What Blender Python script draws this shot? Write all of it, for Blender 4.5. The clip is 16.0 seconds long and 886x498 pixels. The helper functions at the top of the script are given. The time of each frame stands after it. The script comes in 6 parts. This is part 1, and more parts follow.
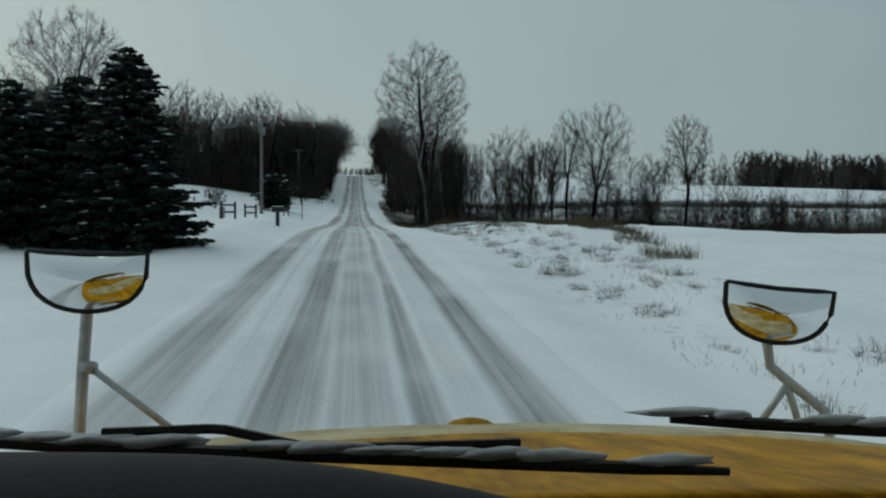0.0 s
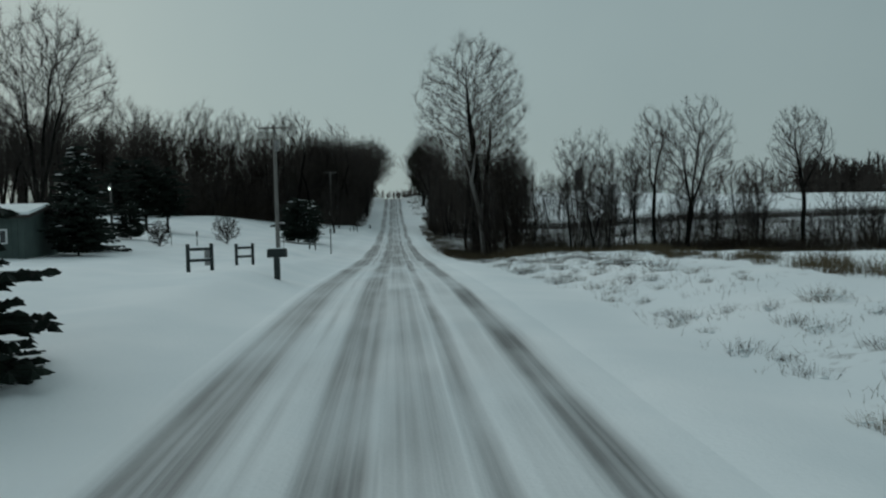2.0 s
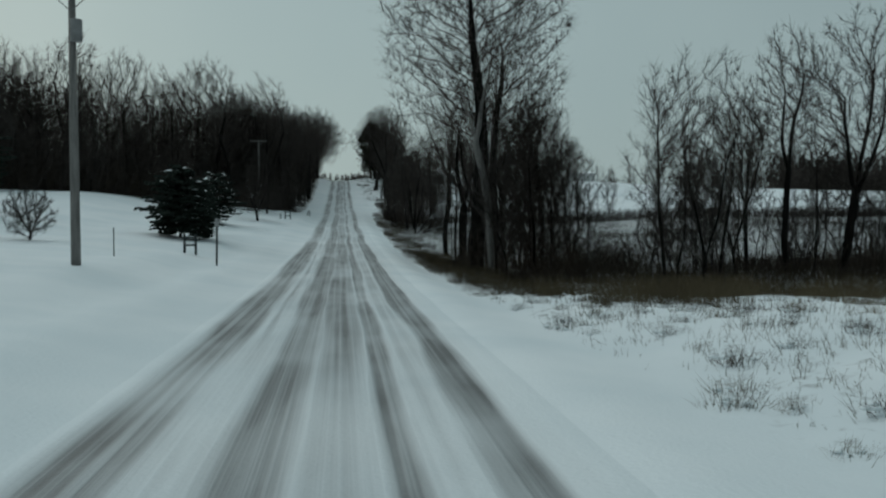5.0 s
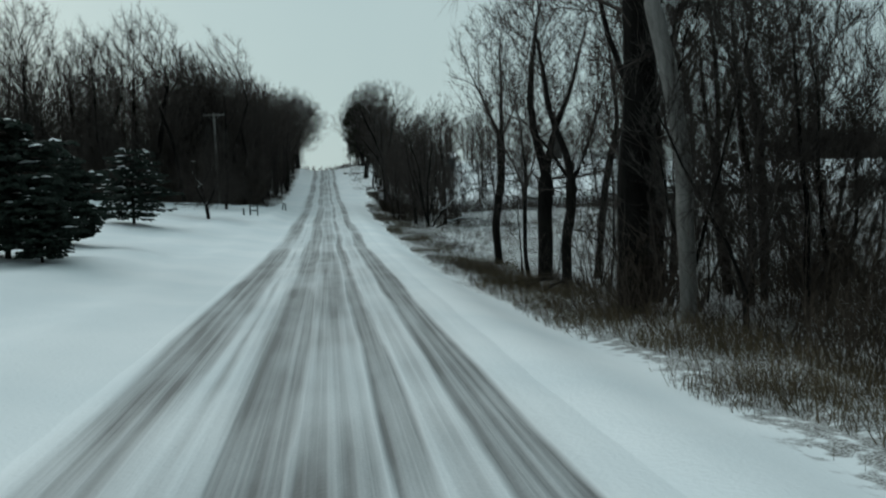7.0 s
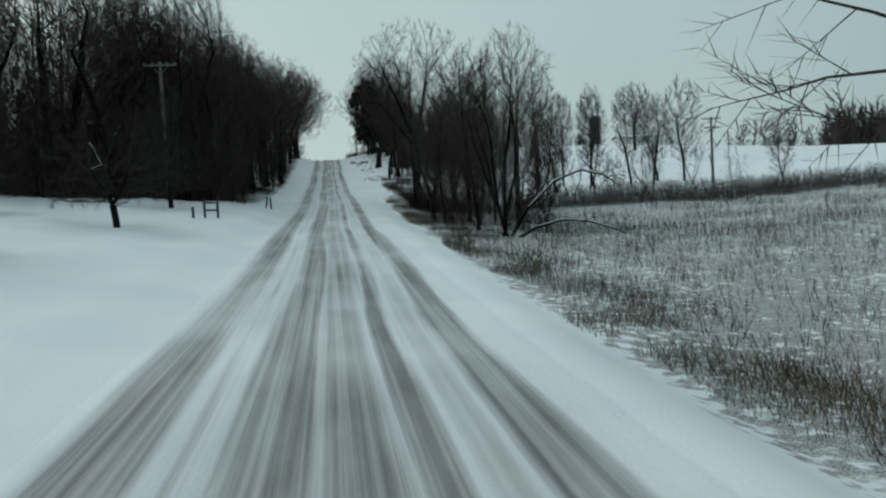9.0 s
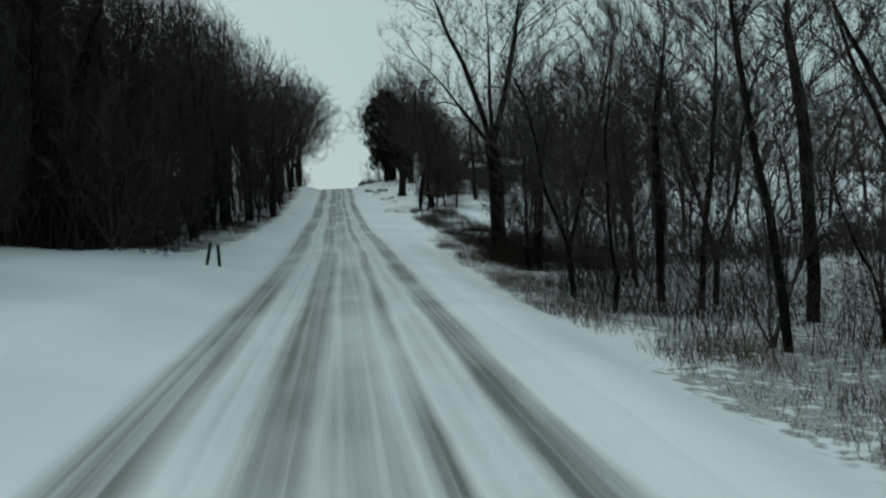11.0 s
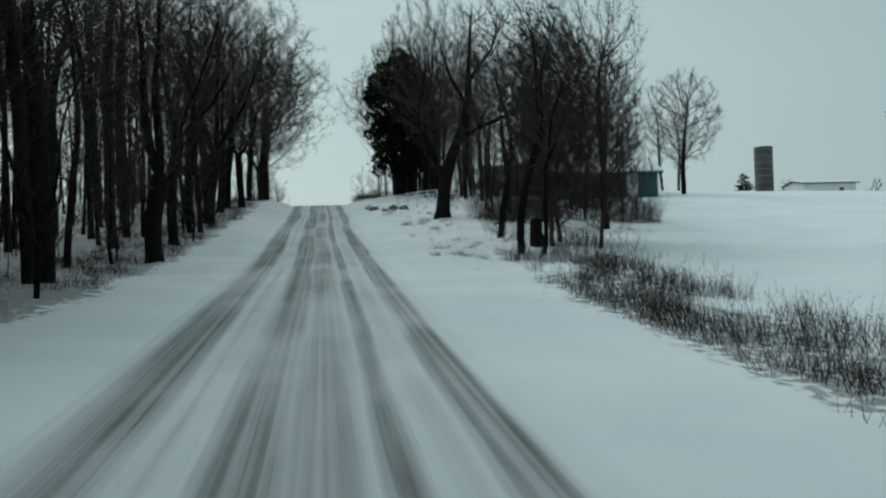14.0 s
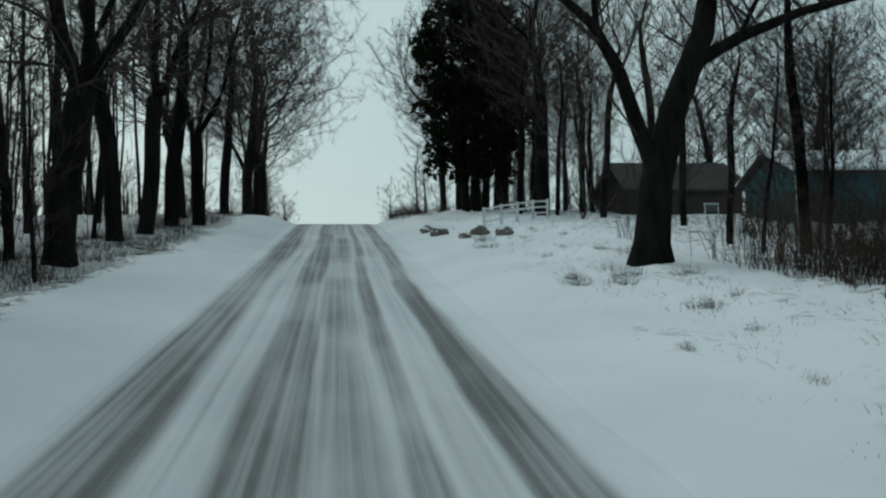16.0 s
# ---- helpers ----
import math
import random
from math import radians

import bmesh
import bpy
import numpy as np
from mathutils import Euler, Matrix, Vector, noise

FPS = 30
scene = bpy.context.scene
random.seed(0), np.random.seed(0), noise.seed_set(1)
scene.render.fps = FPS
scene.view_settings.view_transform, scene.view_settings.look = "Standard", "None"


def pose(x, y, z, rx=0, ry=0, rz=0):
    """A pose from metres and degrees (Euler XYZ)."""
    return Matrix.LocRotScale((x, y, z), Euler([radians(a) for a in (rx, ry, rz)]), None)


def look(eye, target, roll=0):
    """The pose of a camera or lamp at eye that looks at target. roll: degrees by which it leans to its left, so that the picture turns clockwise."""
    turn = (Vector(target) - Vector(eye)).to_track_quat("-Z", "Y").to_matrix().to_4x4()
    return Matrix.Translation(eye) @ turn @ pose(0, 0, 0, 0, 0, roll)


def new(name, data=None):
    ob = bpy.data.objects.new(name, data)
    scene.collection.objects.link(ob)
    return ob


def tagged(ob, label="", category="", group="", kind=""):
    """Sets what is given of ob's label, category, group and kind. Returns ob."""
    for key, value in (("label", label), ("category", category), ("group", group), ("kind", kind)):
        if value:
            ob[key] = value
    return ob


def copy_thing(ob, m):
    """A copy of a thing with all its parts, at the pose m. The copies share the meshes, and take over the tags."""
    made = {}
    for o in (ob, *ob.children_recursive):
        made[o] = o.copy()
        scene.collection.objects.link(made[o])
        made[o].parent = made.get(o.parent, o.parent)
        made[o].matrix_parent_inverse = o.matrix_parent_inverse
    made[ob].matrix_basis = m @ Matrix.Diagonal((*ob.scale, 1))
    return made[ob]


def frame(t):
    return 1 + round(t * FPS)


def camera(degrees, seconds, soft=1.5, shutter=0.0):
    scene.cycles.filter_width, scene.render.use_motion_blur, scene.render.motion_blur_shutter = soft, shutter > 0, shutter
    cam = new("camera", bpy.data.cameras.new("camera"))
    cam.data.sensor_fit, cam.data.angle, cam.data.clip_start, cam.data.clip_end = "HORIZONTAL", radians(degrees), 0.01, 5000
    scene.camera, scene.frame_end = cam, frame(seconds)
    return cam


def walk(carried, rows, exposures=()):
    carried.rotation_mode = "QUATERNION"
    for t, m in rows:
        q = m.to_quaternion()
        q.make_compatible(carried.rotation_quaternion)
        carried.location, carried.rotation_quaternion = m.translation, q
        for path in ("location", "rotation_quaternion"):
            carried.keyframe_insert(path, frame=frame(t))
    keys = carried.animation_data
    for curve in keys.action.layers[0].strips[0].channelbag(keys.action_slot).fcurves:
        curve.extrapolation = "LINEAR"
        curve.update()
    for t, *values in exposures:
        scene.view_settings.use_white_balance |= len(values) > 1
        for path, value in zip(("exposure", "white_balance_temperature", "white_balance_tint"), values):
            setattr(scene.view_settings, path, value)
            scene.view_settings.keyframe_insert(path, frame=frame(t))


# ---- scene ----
cam = camera(55.0, 16.0, soft=2.2)
# seconds, x, y, z of the eye; yaw to the left, pitch up, lean to the left
ROWS = [
    (0, 0.087, 0.000, 2.366, -5.87, -2.42, 0.41),
    (0.5, 0.047, 4.057, 2.529, -4.78, -0.64, 2.01),
    (1, 0.007, 8.422, 2.691, -2.30, -1.79, -0.76),
    (1.5, -0.033, 13.095, 2.851, -3.76, -0.92, -2.80),
    (2, -0.073, 18.076, 3.009, -3.24, -1.03, -1.84),
    (2.5, -0.068, 23.337, 3.165, -4.52, -2.38, -0.74),
    (3, -0.063, 28.848, 3.323, -6.20, -1.81, -1.17),
    (3.5, -0.058, 34.611, 3.472, -7.60, -2.06, -1.33),
    (4, -0.053, 40.625, 3.594, -6.69, -2.59, 0.03),
    (4.5, 0.047, 46.858, 3.665, -6.54, -1.64, 0.35),
    (5, 0.147, 53.278, 3.671, -6.77, -1.93, -0.11),
    (5.2, 0.187, 55.898, 3.662, -6.33, -2.06, -0.57),
    (7.3, 0.146, 86.218, 3.521, -7.68, -2.80, -2.63),
    (7.5, 0.127, 89.367, 3.534, -7.51, -3.30, -2.14),
    (8, 0.078, 97.323, 3.612, -7.85, -3.10, -1.66),
    (8.5, 0.028, 105.396, 3.733, -7.96, -2.92, -2.20),
    (9, -0.021, 113.585, 3.870, -7.32, -2.91, -3.06),
    (9.5, -0.057, 121.863, 4.017, -7.40, -2.57, -2.55),
    (10, -0.092, 130.202, 4.214, -7.25, -1.28, -2.65),
    (10.2, -0.107, 133.555, 4.319, -6.29, -1.25, -2.35),
    (12.3, -0.045, 170.150, 5.872, -8.17, 0.74, -4.26),
    (12.5, -0.036, 173.766, 6.047, -8.12, -0.01, -3.50),
    (13, -0.011, 182.829, 6.560, -8.58, 0.11, -3.06),
    (13.5, 0.013, 191.927, 7.146, -8.70, -0.12, -2.57),
    (14, 0.038, 201.059, 7.746, -8.12, 1.05, -1.65),
    (14.5, 0.023, 210.180, 8.347, -6.82, 0.46, -3.11),
    (15, 0.008, 219.244, 8.985, -5.32, 0.08, -1.20),
    (15.5, -0.007, 228.251, 9.668, -5.45, 1.70, -2.09),
    (16, -0.022, 237.202, 10.404, -7.08, 2.45, -0.47),
]


def aim(x, y, z, yaw, pitch, lean):
    yaw, pitch = radians(yaw), radians(pitch)
    ahead = Vector((-math.sin(yaw) * math.cos(pitch), math.cos(yaw) * math.cos(pitch), math.sin(pitch)))
    return look((x, y, z), Vector((x, y, z)) + ahead, lean)


walk(cam, [(r[0], aim(*r[1:])) for r in ROWS], [(0.0, -0.64), (2.5, -0.78), (3.5, -0.75), (5.2, -0.6), (7.5, -0.14), (10.0, -0.2), (12.5, -0.16), (14.0, -0.12), (16.0, -0.06)])

# ---- light: an even winter overcast ----
world = bpy.data.worlds.new("world")
scene.world = world
world.use_nodes = True
wn, wl = world.node_tree.nodes, world.node_tree.links
sky = wn.new("ShaderNodeTexSky")
sky.sky_type = "NISHITA"
sky.sun_disc = False
sky.sun_elevation, sky.sun_rotation = radians(28), radians(-35)
sky.air_density, sky.dust_density, sky.ozone_density = 1.5, 2.0, 1.0
cloud = wn.new("ShaderNodeMixRGB")
cloud.inputs[0].default_value = 0.93
cloud.inputs[2].default_value = (4.8, 6.2, 6.32, 1)
wl.new(sky.outputs[0], cloud.inputs[1])
drift, tint, where = wn.new("ShaderNodeTexNoise"), wn.new("ShaderNodeMixRGB"), wn.new("ShaderNodeTexCoord")
drift.inputs["Scale"].default_value, drift.inputs["Detail"].default_value = 3.0, 4
wl.new(where.outputs["Generated"], drift.inputs["Vector"])
tint.inputs[1].default_value, tint.inputs[2].default_value = (4.3, 5.7, 5.95, 1), (5.4, 6.8, 6.85, 1)
wl.new(drift.outputs[0], tint.inputs[0])
glow, toward, shade = wn.new("ShaderNodeVectorMath"), wn.new("ShaderNodeMapRange"), wn.new("ShaderNodeMixRGB")
glow.operation, shade.blend_type = "DOT_PRODUCT", "MULTIPLY"
glow.inputs[1].default_value = Vector((-0.75, 0.62, 0.1)).normalized()
wl.new(where.outputs["Generated"], glow.inputs[0]), wl.new(glow.outputs["Value"], toward.inputs["Value"])
for key, value in zip(("From Min", "From Max", "To Min", "To Max"), (-0.15, 0.85, 0.0, 1.0)):
    toward.inputs[key].default_value = value
veil = wn.new("ShaderNodeMixRGB")
veil.inputs[1].default_value, veil.inputs[2].default_value = (0.76, 0.79, 0.81, 1), (1.14, 1.14, 1.12, 1)
shade.inputs[0].default_value = 1.0
wl.new(toward.outputs[0], veil.inputs[0])
wl.new(tint.outputs[0], shade.inputs[1]), wl.new(veil.outputs[0], shade.inputs[2])
wl.new(shade.outputs[0], cloud.inputs[2])
wl.new(cloud.outputs[0], wn["Background"].inputs["Color"])
wn["Background"].inputs["Strength"].default_value = 0.1
sun = new("sun", bpy.data.lights.new("sun", "SUN"))
sun.data.energy, sun.data.angle, sun.data.color = 1.0, radians(50), (0.92, 1.0, 1.02)
sun.matrix_world = look((-60, 60, 80), (0, 0, 0))


# ---- materials ----
def nodes(name, rough=0.8, metal=0.0):
    m = bpy.data.materials.new(name)
    m.use_nodes = True
    b = m.node_tree.nodes["Principled BSDF"]
    b.inputs["Roughness"].default_value, b.inputs["Metallic"].default_value = rough, metal
    return m, m.node_tree.nodes, m.node_tree.links, b


def surface(name, dark, light, scale=4.0, fine=40.0, rough=0.8, metal=0.0, bump=0.3, depth=0.01, stretch=(1, 1, 1), vary=0.15, spec=0.3):
    """Two colours in blotches and grain, with fine relief, a little different from object to object."""
    m, n, l, b = nodes(name, rough, metal)
    b.inputs["Specular IOR Level"].default_value = spec
    co = n.new("ShaderNodeTexCoord")
    mp = n.new("ShaderNodeMapping")
    mp.inputs["Scale"].default_value = stretch
    l.new(co.outputs["Object"], mp.inputs["Vector"])
    big, small, add = n.new("ShaderNodeTexNoise"), n.new("ShaderNodeTexNoise"), n.new("ShaderNodeMath")
    big.inputs["Scale"].default_value, small.inputs["Scale"].default_value = scale, fine
    big.inputs["Detail"].default_value, small.inputs["Detail"].default_value = 3, 4
    l.new(mp.outputs[0], big.inputs["Vector"]), l.new(mp.outputs[0], small.inputs["Vector"])
    add.operation, add.use_clamp = "MULTIPLY_ADD", True
    l.new(small.outputs[0], add.inputs[0]), l.new(big.outputs[0], add.inputs[2])
    add.inputs[1].default_value = 0.5
    ramp = n.new("ShaderNodeValToRGB")
    ramp.color_ramp.elements[0].position, ramp.color_ramp.elements[1].position = 0.5, 1.0
    ramp.color_ramp.elements[0].color, ramp.color_ramp.elements[1].color = (*dark, 1), (*light, 1)
    l.new(add.outputs[0], ramp.inputs[0])
    info, hsv, rng = n.new("ShaderNodeObjectInfo"), n.new("ShaderNodeHueSaturation"), n.new("ShaderNodeMapRange")
    rng.inputs["To Min"].default_value, rng.inputs["To Max"].default_value = 1 - vary, 1 + vary
    l.new(info.outputs["Random"], rng.inputs["Value"]), l.new(rng.outputs[0], hsv.inputs["Value"])
    l.new(ramp.outputs[0], hsv.inputs["Color"]), l.new(hsv.outputs[0], b.inputs["Base Color"])
    bm_ = n.new("ShaderNodeBump")
    bm_.inputs["Strength"].default_value, bm_.inputs["Distance"].default_value = bump, depth
    l.new(small.outputs[0], bm_.inputs["Height"]), l.new(bm_.outputs[0], b.inputs["Normal"])
    return m


def snow_material(name, tracks=False, dead=False):
    """Snow with drift relief; on the road worn down to wet grey along the wheel tracks, on rough ground with dead litter showing."""
    m, n, l, b = nodes(name, 0.75)
    b.inputs["Specular IOR Level"].default_value = 0.25
    co = n.new("ShaderNodeTexCoord")

    def noise_of(scale, stretch, detail=3):
        mp, t = n.new("ShaderNodeMapping"), n.new("ShaderNodeTexNoise")
        mp.inputs["Scale"].default_value = stretch
        t.inputs["Scale"].default_value, t.inputs["Detail"].default_value = scale, detail
        l.new(co.outputs["Object"], mp.inputs["Vector"]), l.new(mp.outputs[0], t.inputs["Vector"])
        return t.outputs[0]

    def calc(op, a, c, clamp=False):
        q = n.new("ShaderNodeMath")
        q.operation, q.use_clamp = op, clamp
        for k, v in enumerate((a, c)):
            if isinstance(v, (int, float)):
                q.inputs[k].default_value = v
            else:
                l.new(v, q.inputs[k])
        return q.outputs[0]

    def mapped(v, a, c, lo=0.0, hi=1.0):
        q = n.new("ShaderNodeMapRange")
        q.interpolation_type = "SMOOTHSTEP"
        for k, x in zip(("From Min", "From Max", "To Min", "To Max"), (a, c, lo, hi)):
            q.inputs[k].default_value = x
        l.new(v, q.inputs["Value"])
        return q.outputs[0]

    wide, grain = noise_of(0.25, (1, 1, 1)), noise_of(14, (1, 1, 1), 5)
    base = n.new("ShaderNodeMixRGB")
    base.inputs[1].default_value, base.inputs[2].default_value = (0.79, 0.83, 0.85, 1), (0.88, 0.9, 0.91, 1)
    l.new(mapped(wide, 0.3, 0.7), base.inputs[0])
    colour, height = base.outputs[0], calc("ADD", calc("MULTIPLY", wide, 3.0), calc("MULTIPLY", grain, 0.35))
    if tracks:
        sep = n.new("ShaderNodeSeparateXYZ")
        l.new(co.outputs["Object"], sep.inputs[0])
        wander = calc("MULTIPLY", calc("SUBTRACT", noise_of(0.03, (0, 1, 0), 2), 0.5), 0.7)
        ragged = calc("MULTIPLY", calc("SUBTRACT", noise_of(1.6, (1, 0.05, 0), 4), 0.5), 0.3)
        x = calc("ADD", calc("ADD", sep.outputs[0], wander), ragged)
        worn = None
        for left, right, depth, soft, seed in TRACKS:
            band = calc("MULTIPLY", mapped(x, left - 1.7 * soft, left + 1.7 * soft), mapped(x, right - 1.7 * soft, right + 1.7 * soft, 1.0, 0.0))
            patch = mapped(noise_of(0.05 + 0.013 * seed, (0.3, 1, 0), 3), 0.3, 0.6, 0.45, 1.0)
            band = calc("MULTIPLY", calc("MULTIPLY", band, depth), patch)
            worn = band if worn is None else calc("MAXIMUM", worn, band)
        streak = mapped(noise_of(7.0, (1, 0.006, 0), 3), 0.3, 0.66, 0.6, 1.0)
        mottle = mapped(noise_of(1.4, (1, 0.2, 0), 5), 0.25, 0.7, 0.8, 1.08)
        along = n.new("ShaderNodeValToRGB")
        along.color_ramp.interpolation = "EASE"
        for k, (place_, value) in enumerate(((0, 0.5), (1, 0.62), (0.16, 0.5), (0.26, 0.92), (0.36, 0.85), (0.46, 0.62), (0.58, 0.5), (0.68, 0.66), (0.76, 0.75))):
            e = along.color_ramp.elements[k] if k < 2 else along.color_ramp.elements.new(place_)
            e.position, e.color = place_, (value, value, value, 1)
        l.new(calc("MULTIPLY", sep.outputs[1], 1 / 330, True), along.inputs[0])
        worn = calc("MULTIPLY", worn, calc("MULTIPLY", along.outputs[0], 2.15), True)
        worn = calc("MULTIPLY", calc("MULTIPLY", worn, streak), mottle, True)
        slush = n.new("ShaderNodeMixRGB")
        slush.inputs[2].default_value = (0.165, 0.162, 0.16, 1)
        l.new(worn, slush.inputs[0]), l.new(colour, slush.inputs[1])
        colour = slush.outputs[0]
        height = calc("SUBTRACT", height, calc("MULTIPLY", worn, 1.2))
        l.new(mapped(worn, 0.2, 0.9, 0.75, 0.5), b.inputs["Roughness"])
    if dead:
        litter = n.new("ShaderNodeMixRGB")
        litter.inputs[2].default_value = (0.075, 0.06, 0.045, 1)
        amount = n.new("ShaderNodeAttribute")
        amount.attribute_name = "litter"
        patchy = mapped(calc("ADD", noise_of(3.2, (1, 1, 1), 9), calc("MULTIPLY", amount.outputs["Fac"], 0.22)), 0.56, 0.72)
        flecks = mapped(noise_of(34.0, (1, 1, 1), 4), 0.36, 0.6, 0.3, 1.0)
        show = calc("MULTIPLY", calc("MULTIPLY", patchy, flecks), mapped(amount.outputs["Fac"], 0.03, 0.4, 0.0, 0.9))
        l.new(show, litter.inputs[0]), l.new(colour, litter.inputs[1])
        colour = litter.outputs[0]
    l.new(colour, b.inputs["Base Color"])
    bump = n.new("ShaderNodeBump")
    bump.inputs["Strength"].default_value, bump.inputs["Distance"].default_value = 0.6, 0.06
    l.new(height, bump.inputs["Height"]), l.new(bump.outputs[0], b.inputs["Normal"])
    return m


# worn bands of the road: from x, to x, how far worn, softness, seed
TRACKS = [(-2.8, -1.85, 0.85, 0.16, 1), (-1.1, -0.32, 0.9, 0.13, 2), (-0.34, 0.52, 0.62, 0.16, 3), (0.6, 0.95, 0.8, 0.08, 4), (1.02, 1.55, 0.3, 0.12, 7), (1.6, 2.22, 0.95, 0.1, 5), (-1.6, -1.42, 0.35, 0.06, 6), (-2.9, 2.35, 0.2, 0.3, 8)]
SNOW = snow_material("snow", dead=True)
ROAD_SNOW = snow_material("road_snow", tracks=True)
CLEAN_SNOW = surface("clean_snow", (0.74, 0.78, 0.8), (0.85, 0.88, 0.89), 2, 30, 0.7, bump=0.4, depth=0.02, vary=0.03)
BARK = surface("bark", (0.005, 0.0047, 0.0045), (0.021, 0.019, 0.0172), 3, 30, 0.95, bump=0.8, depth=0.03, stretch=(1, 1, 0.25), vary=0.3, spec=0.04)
TWIG = surface("twig_bark", (0.034, 0.028, 0.025), (0.078, 0.066, 0.059), 2, 20, 0.9, bump=0.1, vary=0.3, spec=0.1)
PALE_TWIG = surface("pale_twig_bark", (0.035, 0.032, 0.029), (0.075, 0.068, 0.062), 2, 20, 0.9, bump=0.1, vary=0.25, spec=0.1)
BRUSH = surface("brush_stems", (0.032, 0.025, 0.02), (0.085, 0.067, 0.053), 0.5, 8, 0.9, bump=0.1, vary=0.2, spec=0.1)
DEAD_GRASS = surface("dead_grass", (0.06, 0.048, 0.03), (0.15, 0.12, 0.075), 0.6, 6, 0.9, bump=0.1, vary=0.2, spec=0.1)
NEEDLES = surface("spruce_needles", (0.006, 0.01, 0.008), (0.02, 0.03, 0.022), 3, 25, 0.8, bump=0.3, vary=0.2, spec=0.15)
CEDAR = surface("cedar_scales", (0.015, 0.02, 0.011), (0.046, 0.052, 0.028), 3, 25, 0.85, bump=0.3, vary=0.2, spec=0.1)
POLE_WOOD = surface("pole_wood", (0.09, 0.085, 0.08), (0.2, 0.19, 0.18), 3, 30, 0.85, bump=0.5, stretch=(3, 3, 0.3))
DARK_WOOD = surface("dark_painted_wood", (0.014, 0.02, 0.02), (0.035, 0.045, 0.045), 4, 40, 0.6, bump=0.3)
METAL_GREY = surface("grey_metal", (0.18, 0.18, 0.18), (0.3, 0.3, 0.3), 3, 30, 0.5, 0.6, bump=0.1)
TEAL = surface("teal_siding", (0.02, 0.085, 0.1), (0.035, 0.12, 0.14), 1, 20, 0.6, bump=0.2)
GREEN_SIDING = surface("grey_green_siding", (0.05, 0.075, 0.07), (0.085, 0.115, 0.105), 1, 20, 0.7, bump=0.2)
BROWN_SIDING = surface("brown_siding", (0.03, 0.025, 0.022), (0.06, 0.05, 0.045), 1, 20, 0.7, bump=0.2)
WHITE_PAINT = surface("white_paint", (0.62, 0.63, 0.63), (0.8, 0.81, 0.81), 2, 30, 0.5, bump=0.1)
CONCRETE = surface("weathered_concrete", (0.05, 0.052, 0.052), (0.11, 0.11, 0.108), 0.6, 12, 0.9, bump=0.4)
STONE = surface("field_stone", (0.1, 0.09, 0.08), (0.24, 0.21, 0.18), 1, 12, 0.9, bump=0.6)
GLASS_DARK = surface("window_glass", (0.01, 0.012, 0.014), (0.02, 0.024, 0.028), 1, 4, 0.08, bump=0.0, spec=0.8)


# ---- mesh helpers ----
def link_mesh(name, verts, faces, material, parent=None, label="", smooth=False):
    me = bpy.data.meshes.new(name)
    me.from_pydata(verts, [], faces)
    me.materials.append(material)
    if smooth:
        me.shade_smooth()
    ob = new(name, me)
    if parent is not None:
        ob.parent = parent
    return tagged(ob, label)


def part(name, bm, material, parent=None, label="", bevel=0.0, smooth=False):
    if bevel:
        bmesh.ops.bevel(bm, geom=list(bm.edges), offset=bevel, segments=1, affect="EDGES")
    me = bpy.data.meshes.new(name)
    bm.to_mesh(me)
    bm.free()
    me.materials.append(material)
    if smooth:
        me.shade_smooth()
    ob = new(name, me)
    if parent is not None:
        ob.parent = parent
    return tagged(ob, label)


def box(bm, x0, x1, y0, y1, z0, z1, m=None):
    r = bmesh.ops.create_cube(bm, size=1.0)
    bmesh.ops.transform(bm, matrix=(m or Matrix()) @ Matrix.Translation(((x0 + x1) / 2, (y0 + y1) / 2, (z0 + z1) / 2)) @ Matrix.Diagonal((x1 - x0, y1 - y0, z1 - z0, 1)), verts=r["verts"])
    return bm


def boxed(*a, m=None):
    return box(bmesh.new(), *a, m=m)


def tube(V, F, pts, radii, sides):
    """Adds a tapered tube along the points."""
    base = len(V)
    n = len(pts)
    if sides == 0:
        return spike(V, F, pts, radii)
    for i in range(n):
        a, c = pts[max(i - 1, 0)], pts[min(i + 1, n - 1)]
        d = (c[0] - a[0], c[1] - a[1], c[2] - a[2])
        k = math.sqrt(d[0] * d[0] + d[1] * d[1] + d[2] * d[2]) or 1.0
        d = (d[0] / k, d[1] / k, d[2] / k)
        if abs(d[2]) < 0.9:
            u = (-d[1], d[0], 0.0)
        else:
            u = (0.0, -d[2], d[1])
        k = math.sqrt(u[0] * u[0] + u[1] * u[1] + u[2] * u[2])
        u = (u[0] / k, u[1] / k, u[2] / k)
        w = (d[1] * u[2] - d[2] * u[1], d[2] * u[0] - d[0] * u[2], d[0] * u[1] - d[1] * u[0])
        p, r = pts[i], radii[i]
        for s in range(sides):
            co, si = math.cos(6.28318 * s / sides) * r, math.sin(6.28318 * s / sides) * r
            V.append((p[0] + u[0] * co + w[0] * si, p[1] + u[1] * co + w[1] * si, p[2] + u[2] * co + w[2] * si))
    for i in range(n - 1):
        for s in range(sides):
            a, c = base + i * sides + s, base + i * sides + (s + 1) % sides
            F.append((a, c, c + sides, a + sides))


def spike(V, F, pts, radii):
    """The finest twigs: a slender three-sided spike."""
    (x, y, z), r, b = pts[0], radii[0], len(V)
    V += [(x + r, y, z), (x - 0.5 * r, y + 0.87 * r, z - 0.3 * r), (x - 0.5 * r, y - 0.87 * r, z + 0.3 * r), pts[-1]]
    F += [(b, b + 1, b + 3), (b + 1, b + 2, b + 3)]


